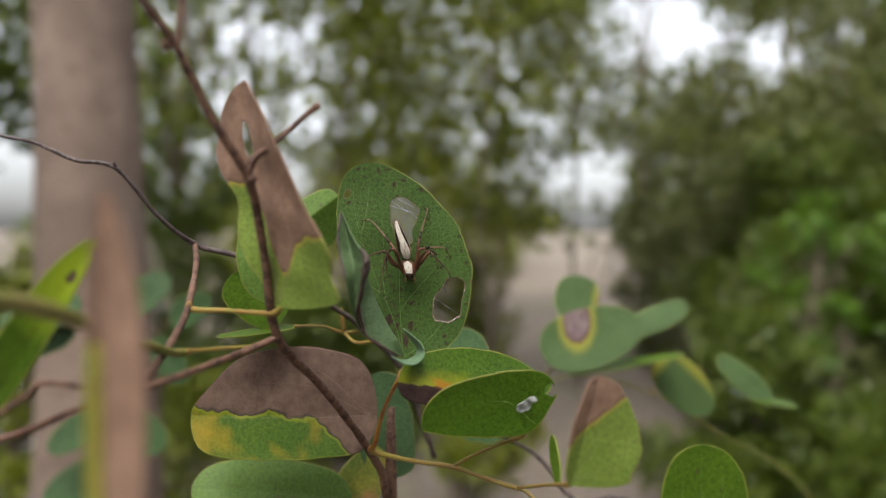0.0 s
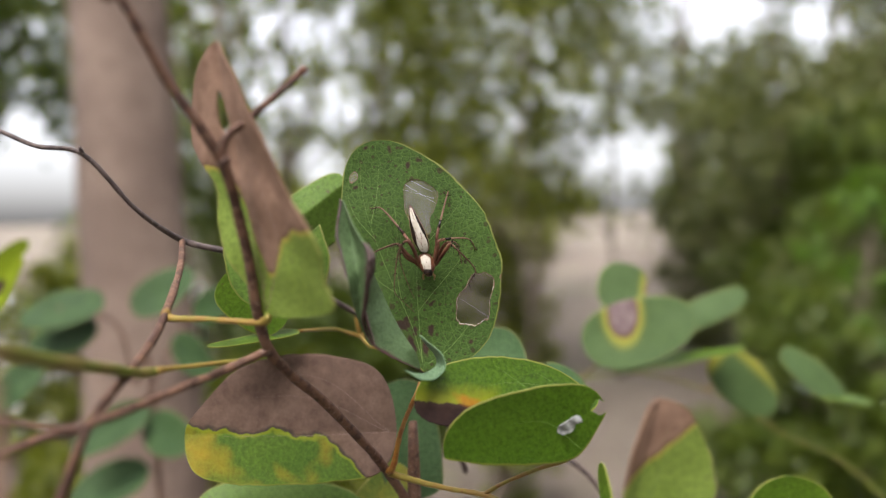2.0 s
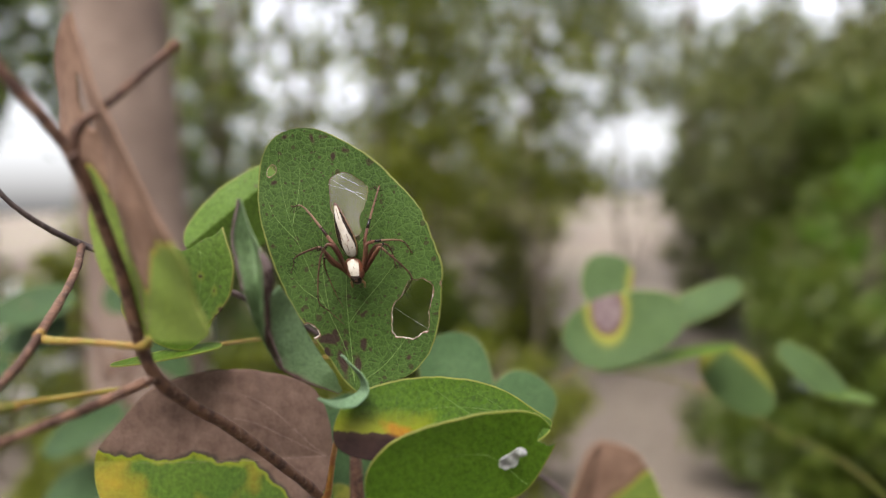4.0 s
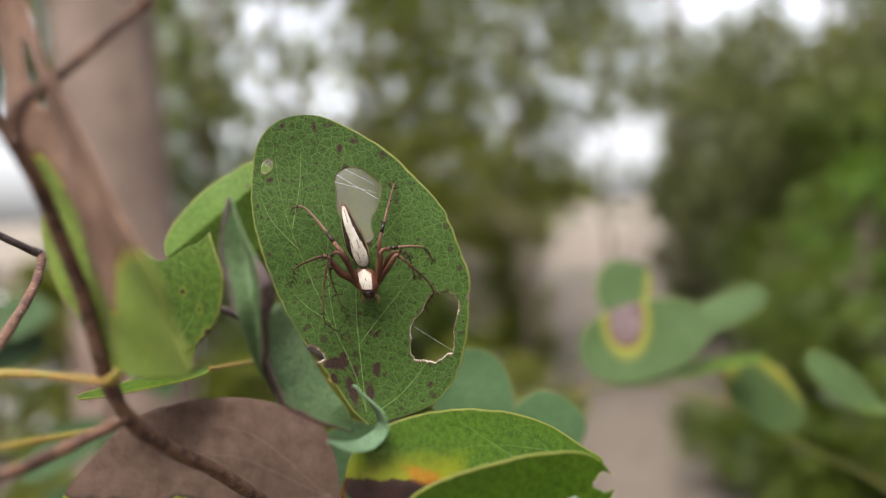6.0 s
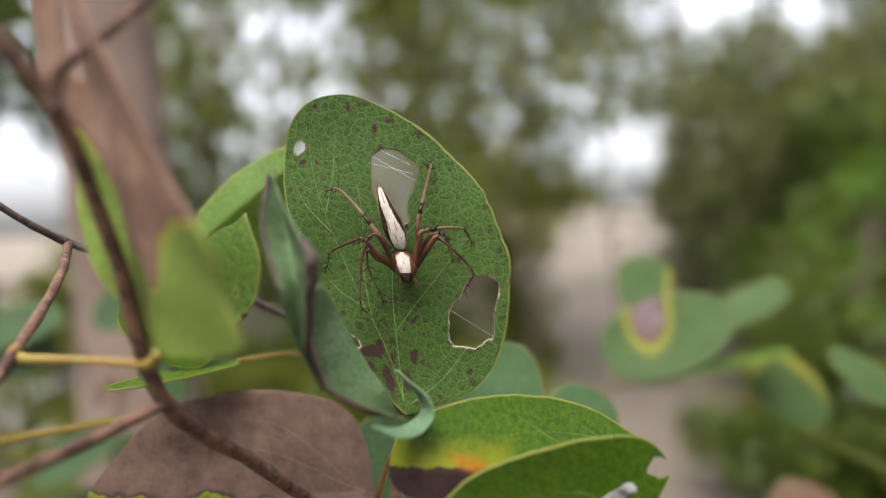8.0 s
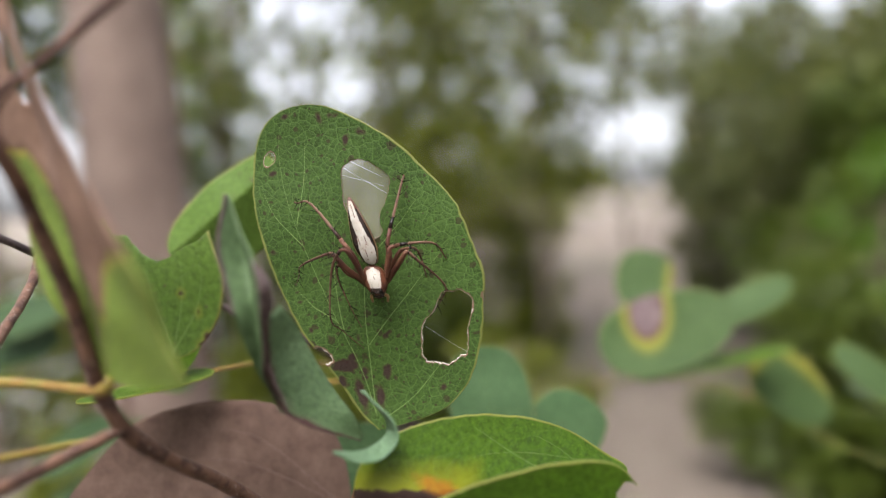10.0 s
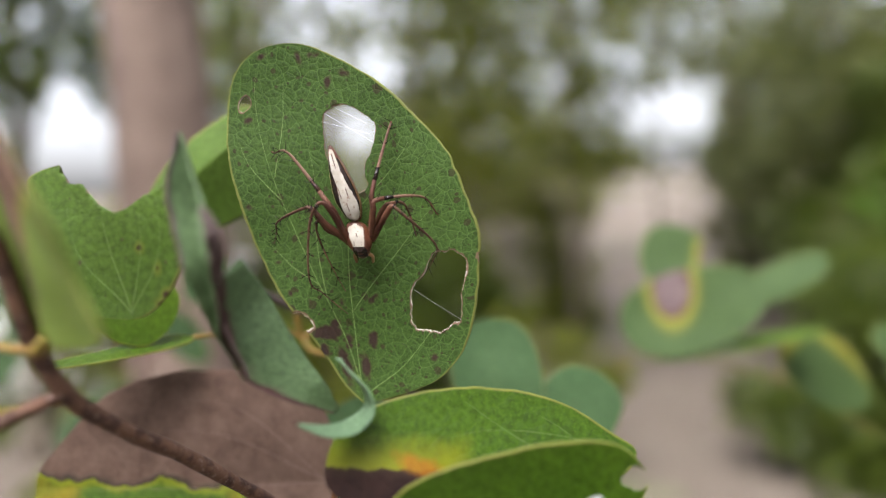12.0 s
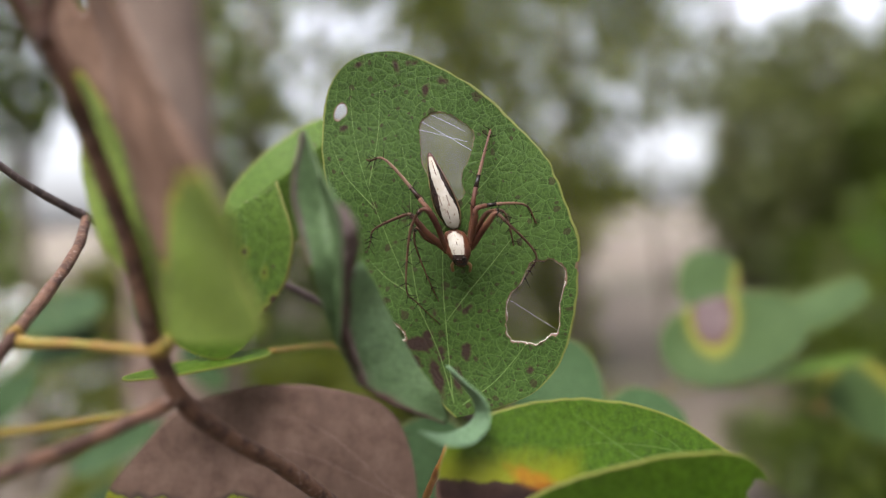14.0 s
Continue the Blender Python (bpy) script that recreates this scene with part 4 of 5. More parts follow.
ABDOMEN = [(.13, .02, .02, .02), (.17, .075, .07, .02), (.30, .118, .11, .03), (.45, .112, .11, .03), (.60, .085, .09, .03), (.72, .055, .06, .03), (.80, .032, .034, .03), (.84, .012, .012, .03)]
HEAD = [(.13, .03, .03, .02), (.10, .09, .06, .02), (0.02, .122, .085, .02), (-.08, .118, .09, .03), (-.15, .082, .08, .03), (-.20, .05, .05, .02), (-.22, .015, .02, .01)]
abdomen = part("abdomen", body_mesh("abdomen", ABDOMEN, lean), BODY, spider)
def bands(base, angles):
    return [(z, w, h, lift, *a) for (z, w, h, lift), a in zip(base, angles)]


part("band", body_mesh("band", bands(ABDOMEN[:-1], [(-12, 14), (-40, 50), (-30, 50), (-22, 34), (-34, 24), (-38, 26), (-30, 24)]), lean, 14, True, .005), WHITE, abdomen, "creamy white back stripe")
for angles in ([(-60, -40), (-64, -30), (-62, -22), (-60, -34), (-56, -38)], [(50, 58), (50, 62), (34, 62), (24, 56), (26, 50)]):
    part("stripe", body_mesh("stripe", bands(ABDOMEN[1:6], angles), lean, 6, True, .003), DARK, abdomen, "black side stripe")
for angles in ([(-70, -62), (-72, -66), (-70, -64), (-68, -62), (-64, -58)], [(60, 66), (64, 70), (64, 70), (58, 64), (52, 58)], [(-86, -80), (-88, -82), (-86, -80), (-82, -76), (-78, -72)]):
    part("stripe", body_mesh("stripe", bands(ABDOMEN[1:6], angles), lean, 3, True, .004), OCHRE, abdomen, "ochre side stripe")
cephalothorax = part("cephalothorax", body_mesh("cephalothorax", HEAD, lean), BODY, spider, "brown cephalothorax")
part("band", body_mesh("band", [(.11, .06, .05, .02, -34, 34), (.07, .098, .07, .02, -42, 40), (.0, .122, .088, .022, -34, 33), (-.06, .120, .09, .027, -31, 30), (-.105, .108, .088, .03, -27, 27)], lean, 12, True, .005), WHITE, cephalothorax, "white stripe")
part("band", body_mesh("band", [(-.105, .108, .088, .03, -28, 28), (-.14, .095, .082, .03, -40, 40), (-.17, .07, .065, .026, -55, 55), (-.20, .05, .05, .02, -70, 70)], lean, 12, True, .006), DARK, cephalothorax, "black eye field")
for k in range(4):
    a = -1.5 + k
    eye = [(*S(lean(-.15) + a * .028, .105 + .004 * (k % 2), -.13 - .02 * (k in (1, 2))), r) for r in (.00006, .00014, .00006)]
    eye = [(p[0], p[1] - .00008 * i, p[2], p[3]) for i, p in enumerate(eye)]
    part("eye", tube_mesh("eye", eye, 8, 3), DARK, cephalothorax)
for s in (-1, 1):
    pts = [(lean(-.17) + s * .05, .02, -.17, .020), (lean(-.2) + s * .085, -.03, -.20, .017), (lean(-.2) + s * .08, -.1, -.26, .014)]
    part("palp", tube_mesh("palp", [(*S(x, l, z), r / 100) for x, l, z, r in pts], 8, 5), OCHRE, spider)

for marks in ([(-.034, -.055), (-.036, -.10)], [(.030, -.055), (.032, -.10)], [(.0, .02), (.004, -.015)]):
    part("mark", tube_mesh("mark", [(*S(lean(z) + x, .116, z), .00004) for x, z in marks], 6, 3), BODY, cephalothorax, "short dark dash")
for x, z0, z1 in ((.0, .62, .76), (-.035, .34, .44), (.035, .34, .44), (.0, .22, .30)):
    part("mark", tube_mesh("mark", [(*S(lean(z) + x, .03 + .118 * (1 - ((z - .36) / .62) ** 2), z), .00004) for z in (z0, (z0 + z1) / 2, z1)], 6, 3), BODY, abdomen, "faint brown line")

# legs: joints from hip to foot (right, lift, up, radius)
LEG_JOINTS = [
    [(.08, 0, -.06, .034), (.125, .10, .25, .032), (.13, .14, .42, .026), (.25, -.02, .96, .017), (.29, -.14, 1.13, .011), (.335, -.26, 1.33, .006)],
    [(.10, 0, -.05, .034), (.145, .18, .22, .032), (.19, .20, .33, .026), (.58, .12, .36, .016), (.71, -.10, .20, .010), (.84, -.27, .06, .006)],
    [(.11, 0, -.03, .036), (.27, .20, .20, .034), (.33, .24, .27, .027), (.42, .22, .20, .020), (.70, 0, -.08, .014), (.66, -.18, -.25, .009), (.53, -.27, -.45, .006)],
    [(.09, -.02, -.02, .032), (.22, .12, .24, .028), (.31, .10, .30, .022), (.42, 0, .28, .016), (.50, -.15, .0, .010), (.51, -.26, -.14, .006)],
    [(-.12, 0, -.08, .036), (-.21, .12, .18, .033), (-.30, .17, .33, .028), (-.69, .0, .77, .018), (-.88, -.15, .79, .010), (-.99, -.27, .87, .006)],
    [(-.12, 0, -.06, .038), (-.30, .15, .10, .035), (-.42, .20, .24, .028), (-.50, .20, .25, .022), (-.80, .0, .13, .015), (-.86, -.14, .02, .009), (-.93, -.27, -.13, .006)],
    [(-.11, .02, -.08, .034), (-.22, .24, .20, .030), (-.32, .30, .30, .024), (-.44, .22, .10, .018), (-.49, .05, -.42, .012), (-.40, -.12, -.57, .009), (-.19, -.27, -.79, .006)],
    [(-.10, -.04, -.04, .030), (-.30, .05, .04, .026), (-.39, .08, .14, .020), (-.42, .0, .0, .014), (-.30, -.15, -.35, .009), (-.20, -.27, -.58, .006)],
]
for j, joints in enumerate(LEG_JOINTS):
    along = [(*S(x, l, z), r * (.85 if k < 12 else .72) / 100) for k, (x, l, z, r) in enumerate(spline(joints, 5))]
    leg = part("leg", tube_mesh("leg", along[:12], 10, 1, 0.08, j), LEGS, spider, "red-brown leg")
    part("tibia", tube_mesh("tibia", along[11:len(along) - 8], 9, 1, 0.08, j), TIBIA, leg, "tan tibia with dark joints")
    part("tarsus", tube_mesh("tarsus", along[len(along) - 9:], 8, 1, 0.05, j), LEGS, leg)
    part("joint", tube_mesh("joint", [(*p[:3], p[3] * 1.08) for p in along[11:13]], 8, 2), DARK, leg)
    rnd = random.Random(j)
    line = spline(joints, 8)
    for k in range(len(line) // 3, len(line) - 4, 3):
        x, l, z, r = line[k]
        for s in (-1, 1):
            a = rnd.uniform(.4, 1.3)
            d = Vector(line[k + 1][:3]) - Vector(line[k - 1][:3])
            d.normalize()
            o = Vector((-d.z * s, .5, d.x * s)).normalized()
            e = Vector((x, l, z)) + (o * math.sin(a) + d * math.cos(a)) * rnd.uniform(.07, .13)
            part("spine", tube_mesh("spine", [(*S(x, l, z), .00005), (*S(*e), .000016)], 4, 1), DARK, leg)
cam.data.dof.focus_object = spider

# silk threads across the holes
SILK = bark_material("silk", (0.6, 0.6, 0.6), (0.7, 0.7, 0.7), (0.5, 0.5, 0.5), 900.0, 0.4, 0.1)
web = tagged(empty("web_threads", Matrix.Translation(main_blade.at(.5, 2.5))), "fine silk threads across the eaten holes", "spider web")
SILK_FILM, t, bsdf = nodes_of("silk_film")
veil = node(t, "BsdfTransparent")
glow = node(t, "BsdfTranslucent")
glow.inputs["Color"].default_value = (0.75, 0.75, 0.74, 1)
bsdf.inputs["Base Color"].default_value = (0.7, 0.7, 0.69, 1)
cloth = node(t, "MixShader", Fac=0.6)
t.links.new(bsdf.outputs[0], cloth.inputs[1])
t.links.new(glow.outputs[0], cloth.inputs[2])
flat_place = node(t, "TexCoord").outputs["Object"]
thickness = ramp(t, rough_noise(t, flat_place, 350.0, 4.0, 0.6), (0.3, 0.08), (0.75, 0.30))
both = node(t, "MixShader")
t.links.new(thickness, both.inputs[0])
t.links.new(veil.outputs[0], both.inputs[1])
t.links.new(cloth.outputs[0], both.inputs[2])
t.links.new(both.outputs[0], t.nodes["Material Output"].inputs["Surface"])
edge_line = eaten(main_holes[0][0], .0, 1)
centre = np.mean(edge_line, 0)
rings = [[main_blade.at(*(centre + (p - centre) * k), .02 * (1 - k) - .004) for p in edge_line] for k in (1.02, .75, .45, .15)]
n = len(edge_line)
part("film", mesh_of("film", [p for r in rings for p in r], [(i * n + k, i * n + (k + 1) % n, (i + 1) * n + (k + 1) % n, (i + 1) * n + k) for i in range(3) for k in range(n)] + [tuple(range(3 * n, 4 * n))]), SILK_FILM, web, "pale see-through silk film")
for x1, y1, x2, y2 in ((.30, 2.80, .74, 2.56), (.36, 2.86, .76, 2.47), (.46, 2.90, .74, 2.66), (.78, 1.0, 1.15, .62)):
    part("thread", tube_mesh("thread", [(*main_blade.at(x1, y1, .01), .0000012), (*main_blade.at((x1 + x2) / 2, (y1 + y2) / 2, .03), .0000012), (*main_blade.at(x2, y2, .01), .0000012)], 4, 3), SILK, web)

# ---- leaves further back on the left ----
back_shrub = tagged(empty("shrub", Matrix.Translation(C(-14, 34, -80))), "shrub with round dark green leaves behind the twigs", "shrub")
rod("stem", back_shrub, TWIG, [(-14, 34, -80, .3), (-14.5, 33, -12, .12), (-15.1, 32, -6, .09), (-15.6, 31.5, -3.4, .07), (-17.5, 30.5, -2.6, .05)], seed=70)
rod("twig", back_shrub, TWIG, [(-14.8, 32.4, -7, .07), (-12.7, 32.2, -3.5, .05), (-10.7, 32, -2.6, .04)], seed=71)
for k, (bx, by, bz, tx, ty, tz, w) in enumerate(((-10.2, 31, -2.4, -13.3, 30, -3.1, 1.1), (-9.5, 32, -3.0, -7.2, 33, -1.3, 1.1), (-9.2, 32.5, -7.2, -11.2, 30, -8.6, 1.0), (-9.3, 32.5, -8, -6.6, 31, -8.6, 1.1),
                                                (-10.5, 31, -3.6, -13.6, 31, -4.4, 1.0), (-6.8, 32, -3.2, -4.6, 31, -2.2, .9), (-9.2, 32.4, -10, -12, 31, -11, 1.2), (-7.6, 32, -4, -6.1, 32, -6, .8), (-12.6, 30.3, -4.8, -14.2, 29.5, -6.6, .9))):
    leaf("leaf", back_shrub, Blade((bx - 5.5, by, bz), (tx - 5.5, ty, tz), (.2 * (k % 3 - 1), -.8, .55 - .2 * (k % 2)), (0, .5 * w, .8 * w, .85 * w, .7 * w, .45 * w, 0), (0, .5 * w, .8 * w, .9 * w, .75 * w, .45 * w, 0), fold=(8, 8), wave=.08, seed=72 + k), DARK_LEAF, "round green leaf", nu=28, nv=20)

# ---- ground ----
GROUND, t, bsdf = nodes_of("dry_soil")
where = node(t, "TexCoord").outputs["Object"]
soil = mix(t, rough_noise(t, where, 1.3, 4.0), (0.10, 0.078, 0.060), (0.148, 0.121, 0.096))
soil = mix(t, ramp(t, rough_noise(t, where, 14.0, 6.0, 0.7), (0.5, 0.0), (0.66, 1.0)), soil, (0.07, 0.055, 0.04))
soil = mix(t, ramp(t, rough_noise(t, where, 0.5, 5.0, 0.7), (0.55, 0.0), (0.7, 1.0)), soil, (0.13, 0.16, 0.06))
t.links.new(soil, bsdf.inputs["Base Color"])
bsdf.inputs["Roughness"].default_value = 0.9
bump = node(t, "Bump", Strength=0.6, Distance=0.03)
t.links.new(rough_noise(t, where, 22.0, 6.0, 0.7), bump.inputs["Height"])
t.links.new(bump.outputs["Normal"], bsdf.inputs["Normal"])


def height(x, y):
    rise = 0.042 * max(0.0, y - 4) if y < 90 else 0.042 * 86
    return rise + 0.05 * noise.noise((x * 0.5, y * 0.5, 0)) + 0.015 * noise.noise((x * 3, y * 3, 5))


steps = [math.copysign(abs(k / 44) ** 3 * 400, k) for k in range(-44, 45)]
verts = [(x, y, height(x, y)) for y in steps for x in steps]
n = len(steps)
ground = part("ground", mesh_of("ground", verts, [(j * n + i, j * n + i + 1, (j + 1) * n + i + 1, (j + 1) * n + i) for j in range(n - 1) for i in range(n - 1)]), GROUND, None)
tagged(ground, "dry beige soil with litter", "ground", kind="structure")

# ---- trees and bushes ----
TRUNK = bark_material("tree_bark", (0.110, 0.079, 0.063), (0.150, 0.110, 0.088), (0.080, 0.057, 0.046), 14.0, 0.9, 1.0)
DARK_TRUNK = bark_material("dark_tree_bark", (0.10, 0.08, 0.06), (0.16, 0.13, 0.10), (0.06, 0.045, 0.035), 20.0, 0.9, 1.0)
OLIVE = crown_material("olive_leaves", (0.078, 0.102, 0.010), (0.200, 0.220, 0.028), 0.5)
DEEP = crown_material("deep_green_leaves", (0.040, 0.068, 0.008), (0.112, 0.146, 0.022), 0.42)
GREY = crown_material("grey_green_leaves", (0.062, 0.078, 0.022), (0.152, 0.168, 0.058), 0.47)
LIGHT = crown_material("light_green_leaves", (0.055, 0.12, 0.010), (0.11, 0.19, 0.02), 0.45)


def foliage_mesh(name, clumps, per_clump, size, rng):
    """Leaves strewn through clumps (x, y, z, radius): each a kite folded along its middle."""
    c = np.array(clumps)
    n = len(c) * per_clump
    r = np.repeat(c[:, 3], per_clump)
    d = rng.normal(size=(n, 3))
    d *= (rng.random(n) ** 0.5 / np.linalg.norm(d, axis=1))[:, None]
    p = np.repeat(c[:, :3], per_clump, 0) + d * r[:, None] * (1, 1, .75)
    a = rng.normal(size=(n, 3)) + (0, 0, -.5)
    a /= np.linalg.norm(a, axis=1)[:, None]
    b = np.cross(a, rng.normal(size=(n, 3)))
    b /= np.linalg.norm(b, axis=1)[:, None]
    u = np.cross(a, b)
    s = (size * rng.uniform(.6, 1.25, n))[:, None]
    v = np.stack([p, p + a * s * .45 + b * s * .30 + u * s * .06, p + a * s, p + a * s * .45 - b * s * .30 + u * s * .06], 1).reshape(-1, 3)
    k = np.arange(n)[:, None] * 4
    f = np.concatenate([k + (0, 1, 2), k + (0, 2, 3)], 1).reshape(-1, 3)
    return mesh_of(name, v.tolist(), f.tolist(), False)


# sky gaps cut in crowns along camera sight lines: slope across, slope up, half-widths
SIGHT_GAPS = [(-.222, .098, .036, .030), (-.285, .20, .025, .03), (.205, .098, .050, .042), (.32, .31, .07, .045), (.47, .28, .035, .03), (-.67, .06, .075, .12), (-.18, .19, .02, .022), (-.26, .30, .025, .028)]


def tree(name, label, x, y, h, r, leaves, clumps, per_clump, size, seed, bark=None, lean_x=0.0, crown_from=0.4, spread=1.5, clump_r=(.25, .55), trunk=True):
    rng = np.random.default_rng(seed)
    z0 = height(x, y) - 0.05
    thing = tagged(empty(name, Matrix.Translation((x, y, z0))), label, "tree" if h > 2.6 else "bush")
    bark = bark or DARK_TRUNK
    pts = [(x + lean_x * k / 6 * h + 0.03 * math.sin(seed + k * 1.7), y + 0.03 * math.cos(seed * 2 + k), z0 + h * .9 * k / 6, r * (1.25 - .25 * min(k, 1) - .11 * k)) for k in range(7)]
    if trunk:
        part("trunk", tube_mesh("trunk", pts, 16, 6, 0.08, seed), bark, thing)
    made = []
    for k in range(clumps):
        a, q = rng.uniform(0, 2 * math.pi), spread * rng.random() ** .5
        u = rng.random()
        z = z0 + h * (crown_from + (1 - crown_from) * u)
        q *= (1 - .45 * abs(2 * u - .8))
        c = (x + lean_x * (z - z0) + q * math.cos(a), y + q * math.sin(a), z, rng.uniform(*clump_r))
        # leave out clumps that would cover a gap in the camera's view
        if c[1] < 2.5 or not any(math.hypot((c[0] / c[1] - sx) / rx, ((z - 1.2) / c[1] - sz) / rz) < 1 + .3 * c[3] / (c[1] * rz) for sx, sz, rx, rz in SIGHT_GAPS):
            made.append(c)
    for cx, cy, cz, cr in made[::max(1, clumps // 9)]:
        s = max(0.1, min(.85, (cz - z0) / h - .15))
        b = pts[int(s * 6)]
        part("limb", tube_mesh("limb", [(b[0], b[1], b[2], b[3] * .6), ((b[0] + cx) / 2, (b[1] + cy) / 2, (b[2] + cz) / 2 + .08, b[3] * .4), (cx, cy, cz, b[3] * .12)], 7, 5, .1, seed), bark, thing)
    part("crown", foliage_mesh("crown", made, per_clump, size, rng), leaves, thing)
    return thing


# the smooth trunk near the shrub, its crown above the view
tree("tree", "tall tree with a smooth grey-brown trunk", -.905, 1.85, 7.5, .150, OLIVE, 40, 220, .09, 1, TRUNK, crown_from=.55, spread=2.2)
# trees in the distance with sky between their leaves
for label, x, y, h, r, leaves, clumps, per, size, seed, low, spread, clump in (
        ("olive-green tree with sky between its leaves", -.5, 7.0, 6.0, .045, OLIVE, 113, 21, .128, 2, .32, 1.8, .6),
        ("olive-green tree with sky between its leaves", -1.75, 6.4, 5.5, .045, OLIVE, 166, 21, .128, 3, .28, 1.8, .6),
        ("light olive-green tree with thin foliage", .7, 9.0, 6.5, .045, OLIVE, 113, 21, .136, 5, .30, 1.8, .65),
        ("tall thin tree with dark leaf clumps", 2.4, 8.5, 6.5, .05, GREY, 156, 21, .128, 6, .36, 2.0, .6),
        ("dark grey-green tree with dense foliage", 3.4, 5.6, 2.6, .08, GREY, 190, 110, .06, 7, .06, 1.5, .24),
        ("dark grey-green tree with dense foliage", 5.0, 6.6, 3.6, .10, DEEP, 210, 100, .07, 8, .06, 1.8, .28),
        ("tall olive-green tree with thin foliage", 4.6, 9.5, 6.5, .08, OLIVE, 260, 21, .136, 19, .30, 1.9, .6),
        ("olive-green tree with small leaves", -4.15, 8.4, 6.0, .08, OLIVE, 208, 18, .136, 20, .48, 1.3, .5),
        ("dark green tree with a leafy crown", -6.4, 6.4, 5.0, .10, DEEP, 110, 60, .085, 4, .12, 1.6, .25),
        ("dark green tree with a leafy crown", -2.0, 5.4, 4.6, .07, DEEP, 120, 16, .112, 14, .40, .9, .4),
        ("dark green tree with a leafy crown", -2.42, 3.3, 3.4, .04, DEEP, 286, 16, .088, 61, .54, .8, .35),
        ("young olive-green tree full of small gaps", -.62, 4.5, 3.3, .022, OLIVE, 195, 16, .090, 62, .38, 1.05, .38),
        ("young olive-green tree full of small gaps", .30, 4.9, 3.5, .022, OLIVE, 186, 16, .093, 63, .38, 1.1, .38),
        ("young green tree full of small gaps", 1.05, 5.6, 3.7, .022, GREY, 154, 16, .096, 64, .36, 1.1, .38),
        ("thin grey-green tree full of small gaps", 2.9, 5.2, 3.4, .03, GREY, 234, 14, .093, 66, .42, 1.0, .38),
        ("thin grey-green tree full of small gaps", 1.95, 4.8, 3.0, .022, GREY, 208, 16, .088, 65, .38, 1.0, .38),
        ("distant tree with small leaves", -3.0, 17.0, 2.8, .14, OLIVE, 120, 90, .13, 15, .03, 3.4, .5),
        ("distant tree with small leaves", .2, 20.0, 3.2, .14, OLIVE, 70, 90, .14, 16, .03, 3.0, .5),
        ("distant tree with small leaves", -12.5, 16.0, 2.4, .14, DEEP, 130, 90, .13, 17, .03, 3.6, .5),
        ("distant tree with small leaves", 9.5, 17.0, 4.6, .16, GREY, 240, 100, .13, 18, .03, 3.6, .55),
        ("distant olive-green tree with dense foliage", -1.5, 13.0, 2.4, .12, OLIVE, 64, 80, .11, 9, .02, 2.9, .4),
        ("distant olive-green tree with dense foliage", -8.6, 11.0, 1.7, .10, DEEP, 90, 80, .10, 10, .02, 2.6, .35),
        ("distant grey-green tree with dense foliage", 6.5, 12.0, 3.6, .14, GREY, 220, 90, .11, 11, .04, 2.6, .42),
        ("distant olive-green tree with dense foliage", .5, 17.0, 2.6, .14, OLIVE, 40, 80, .13, 12, .03, 1.6, .45),
        ("distant grey-green tree with dense foliage", 6.3, 18.0, 4.0, .14, GREY, 160, 90, .14, 13, .03, 2.4, .5)):
    tree("tree", label, x, y, h, r, leaves, clumps, per, size, seed, crown_from=low, spread=spread, clump_r=(clump * .45, clump))
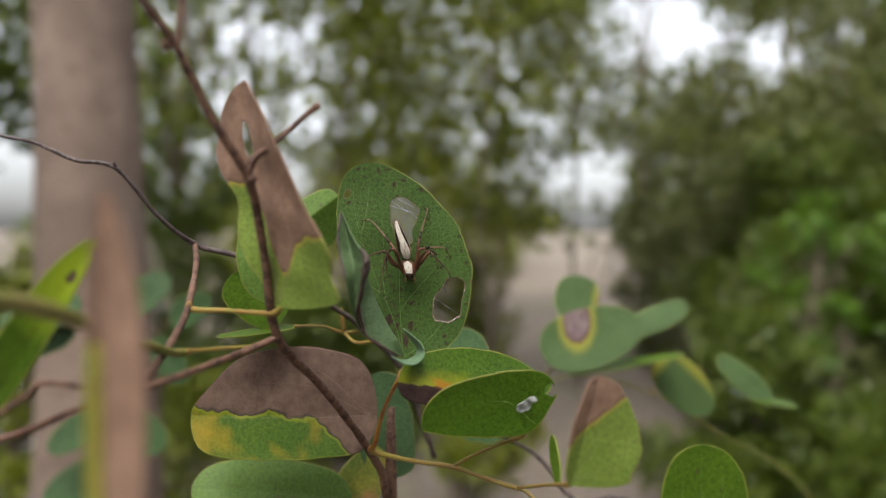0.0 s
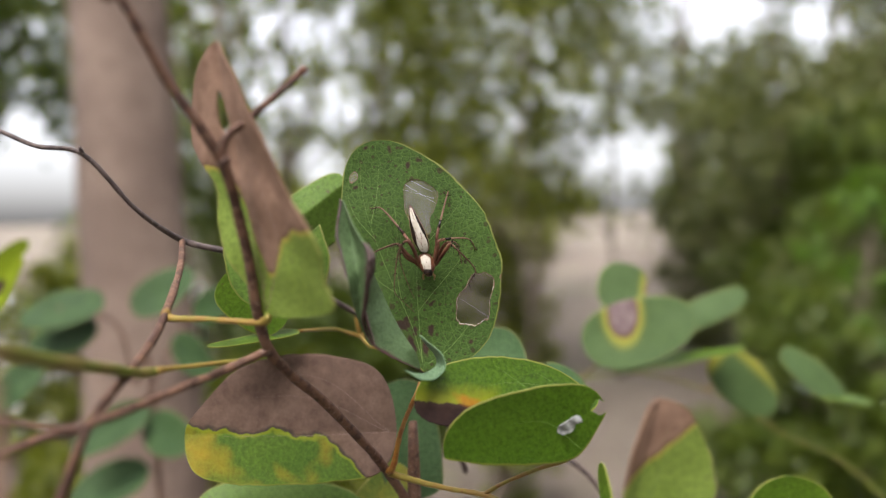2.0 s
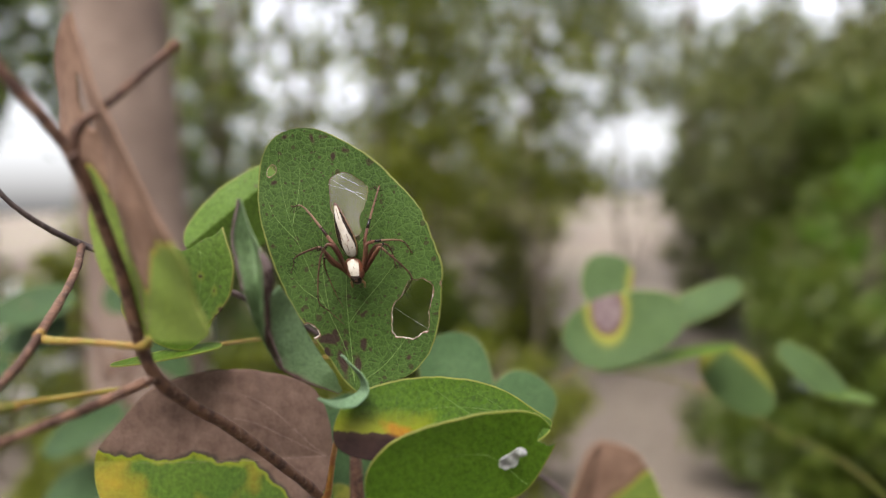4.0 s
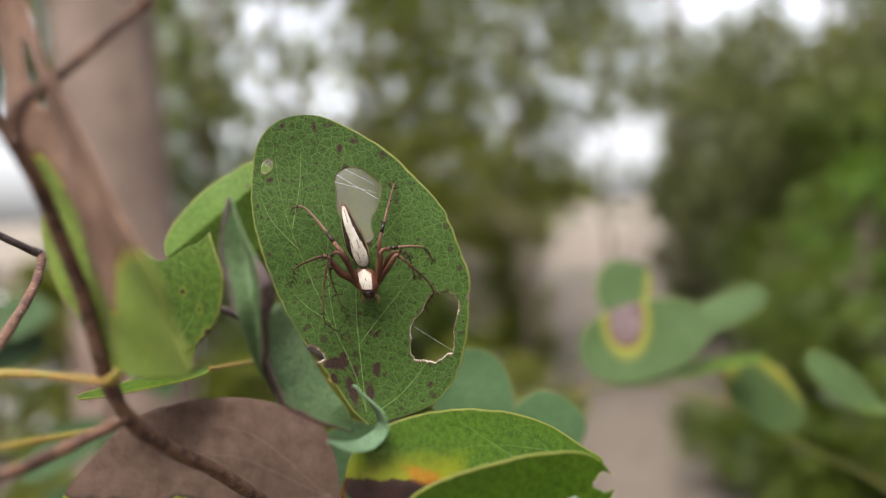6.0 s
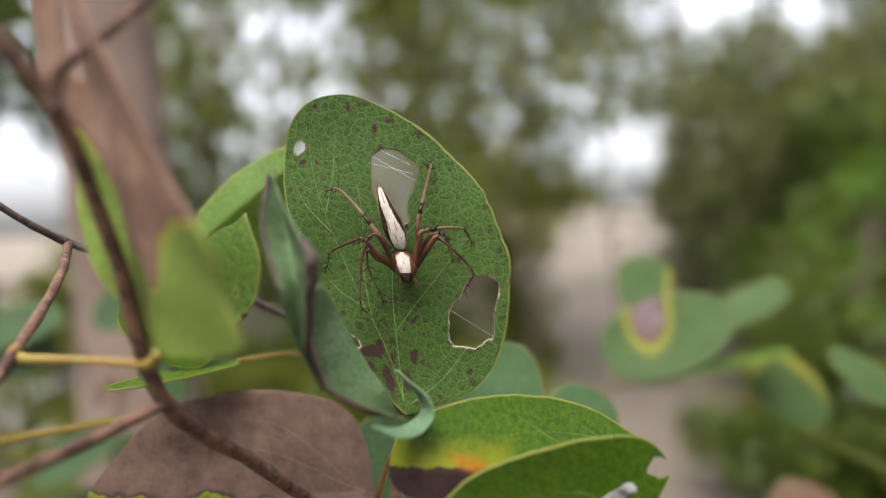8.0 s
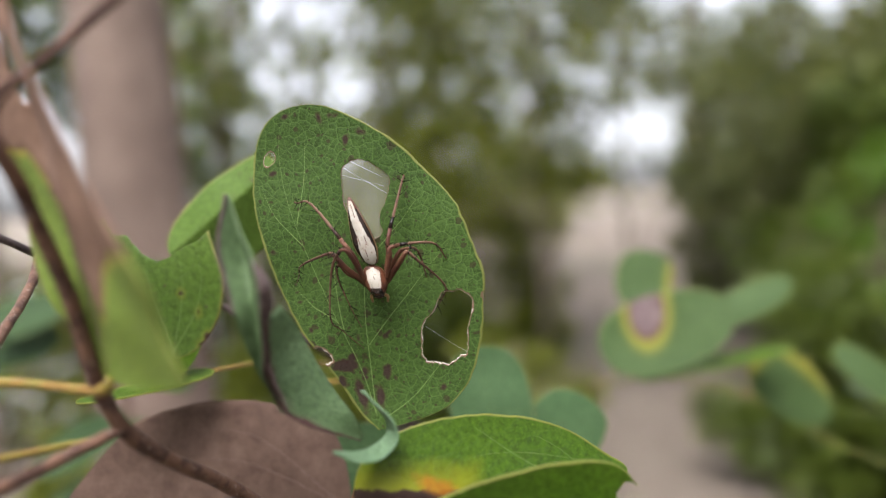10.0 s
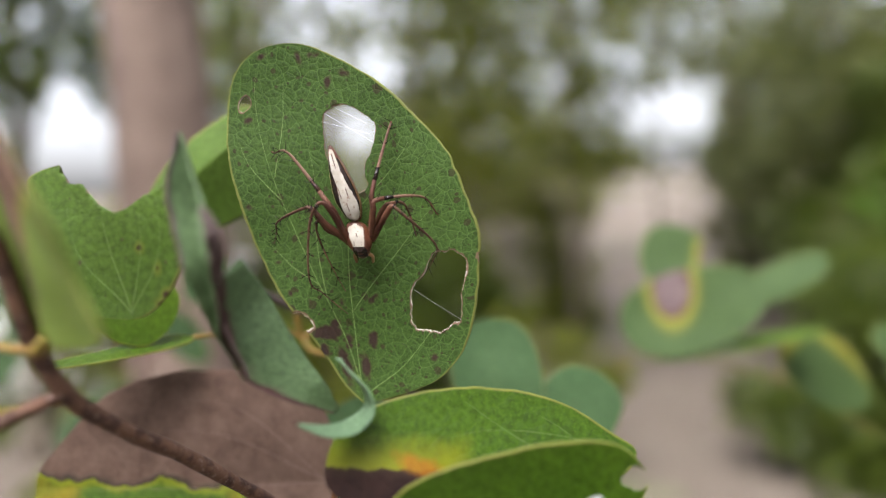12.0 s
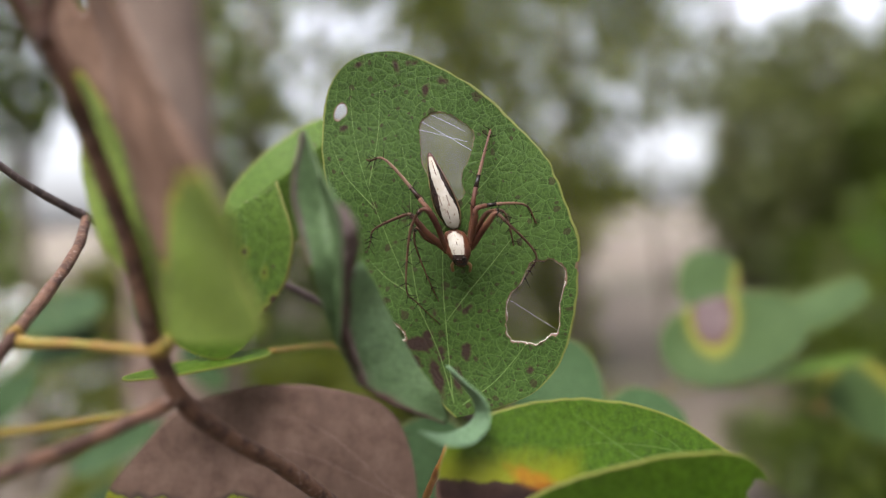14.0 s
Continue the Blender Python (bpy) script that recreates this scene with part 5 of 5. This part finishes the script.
for label, x, y, h, leaves, clumps, per, size, seed, low, spread, small in (
        ("dense dark green bush on dry soil", 2.25, 4.2, 1.8, DEEP, 80, 260, .055, 21, .03, .85, .3),
        ("dense grey-green bush on dry soil", 3.2, 4.4, 2.3, GREY, 80, 240, .06, 22, .03, 1.0, .35),
        ("light green sprouts on thin stems", 1.75, 3.3, 1.5, LIGHT, 12, 50, .06, 23, .45, .45, .14),
        ("light green sprouts on thin stems", 2.15, 3.0, 1.75, LIGHT, 9, 40, .06, 24, .6, .35, .14),
        ("leafy green bush on dry soil", -.15, 5.2, 1.15, OLIVE, 40, 55, .075, 25, .05, .8, .3),
        ("sparse leafy green bush by the path", .25, 5.6, 1.1, OLIVE, 24, 45, .08, 33, .05, .45, .25),
        ("leafy dark green bush on dry soil", -.7, 4.0, .95, DEEP, 60, 170, .06, 26, .05, .8, .25),
        ("leafy green bush on dry soil", -1.8, 3.0, 1.25, OLIVE, 36, 100, .06, 27, .05, .5, .18),
        ("leafy dark green bush on dry soil", -1.75, 4.8, 1.75, DEEP, 60, 120, .06, 38, .05, .65, .24),
        ("sparse leafy bush before the wall", -2.65, 3.8, 1.15, DEEP, 40, 30, .08, 39, .05, .7, .3),
        ("leafy green bush on dry soil", -4.3, 3.9, 1.5, DEEP, 60, 170, .06, 28, .05, .9, .28),
        ("low green bush on dry soil", .05, 2.9, .75, OLIVE, 14, 110, .05, 29, .05, .40, .16),
        ("low green bush on dry soil", -.75, 2.6, .75, OLIVE, 26, 130, .05, 30, .05, .45, .18),
        ("low dark green bush on dry soil", 1.55, 2.7, .65, DEEP, 26, 130, .05, 31, .05, .35, .18),
        ("low dark green bush on dry soil", 2.3, 3.0, .8, DEEP, 30, 150, .05, 32, .05, .5, .18),
        ("leafy dark green bush by the path", 1.3, 3.0, 1.0, DEEP, 40, 170, .05, 35, .03, .38, .2),
        ("leafy green bush by the path", 1.75, 3.6, 1.15, GREY, 50, 170, .055, 36, .03, .5, .22),
        ("dark green bush by the path", 2.9, 3.3, 1.3, DEEP, 60, 170, .055, 37, .03, .7, .22),
        ("leafy green bush by the path", 2.1, 6.6, 1.4, GREY, 40, 150, .06, 34, .03, .6, .25)):
    tree("bush", label, x, y, h, .03, leaves, clumps, per, size, seed, crown_from=low, spread=spread, clump_r=(small * .5, small))


# unseen trees added behind the viewer to block sky light from the front
for x, y, h, leaves, seed in ((-2.2, -4.4, 5.5, OLIVE, 51), (1.8, -5.2, 5.0, DEEP, 52), (3.4, -1.6, 5.0, OLIVE, 53), (-3.6, -1.2, 5.5, DEEP, 54), (.2, -5.5, 6.5, OLIVE, 55), (4.5, -5.0, 6.0, DEEP, 56), (-4.8, -5.0, 6.0, OLIVE, 57)):
    tree("tree", "unseen leafy green tree behind the viewer, added to block light", x, y, h, .10, leaves, 90, 170, .09, seed, crown_from=.06, spread=1.5)
# a low white wall behind the bushes, added to stand for bright patches there
PLASTER, t, bsdf = nodes_of("white_plaster")
where = node(t, "TexCoord").outputs["Object"]
paint = mix(t, ramp(t, rough_noise(t, where, 3.0, 5.0), (0.45, 0.0), (0.7, 1.0)), (0.72, 0.72, 0.71), (0.52, 0.51, 0.48))
t.links.new(paint, bsdf.inputs["Base Color"])
bsdf.inputs["Roughness"].default_value = 0.85


def box_mesh(name, x0, x1, y0, y1, z0, z1, bevel=0.01):
    bm = bmesh.new()
    bmesh.ops.create_cube(bm, size=1)
    bmesh.ops.scale(bm, vec=(x1 - x0, y1 - y0, z1 - z0), verts=bm.verts)
    bmesh.ops.translate(bm, vec=((x0 + x1) / 2, (y0 + y1) / 2, (z0 + z1) / 2), verts=bm.verts)
    bmesh.ops.bevel(bm, geom=bm.edges, offset=bevel, segments=2, affect="EDGES")
    me = bpy.data.meshes.new(name)
    bm.to_mesh(me)
    bm.free()
    return me


added_wall = tagged(empty("added_wall", Matrix.Translation((-3.4, 4.3, 0))), "low white wall added to stand for bright patches behind bushes", "wall")
part("wall", box_mesh("wall", -5.0, -1.75, 4.2, 4.36, -.15, .84), PLASTER, added_wall)
part("coping", box_mesh("coping", -5.03, -1.72, 4.16, 4.40, .84, .90), PLASTER, added_wall)


def motions():
    """Nothing but the camera moves by more than a tremor."""
    walk(sprig, [(0.0, sprig.matrix_basis.copy()), (14.0, sprig.matrix_basis.copy())])


motions()
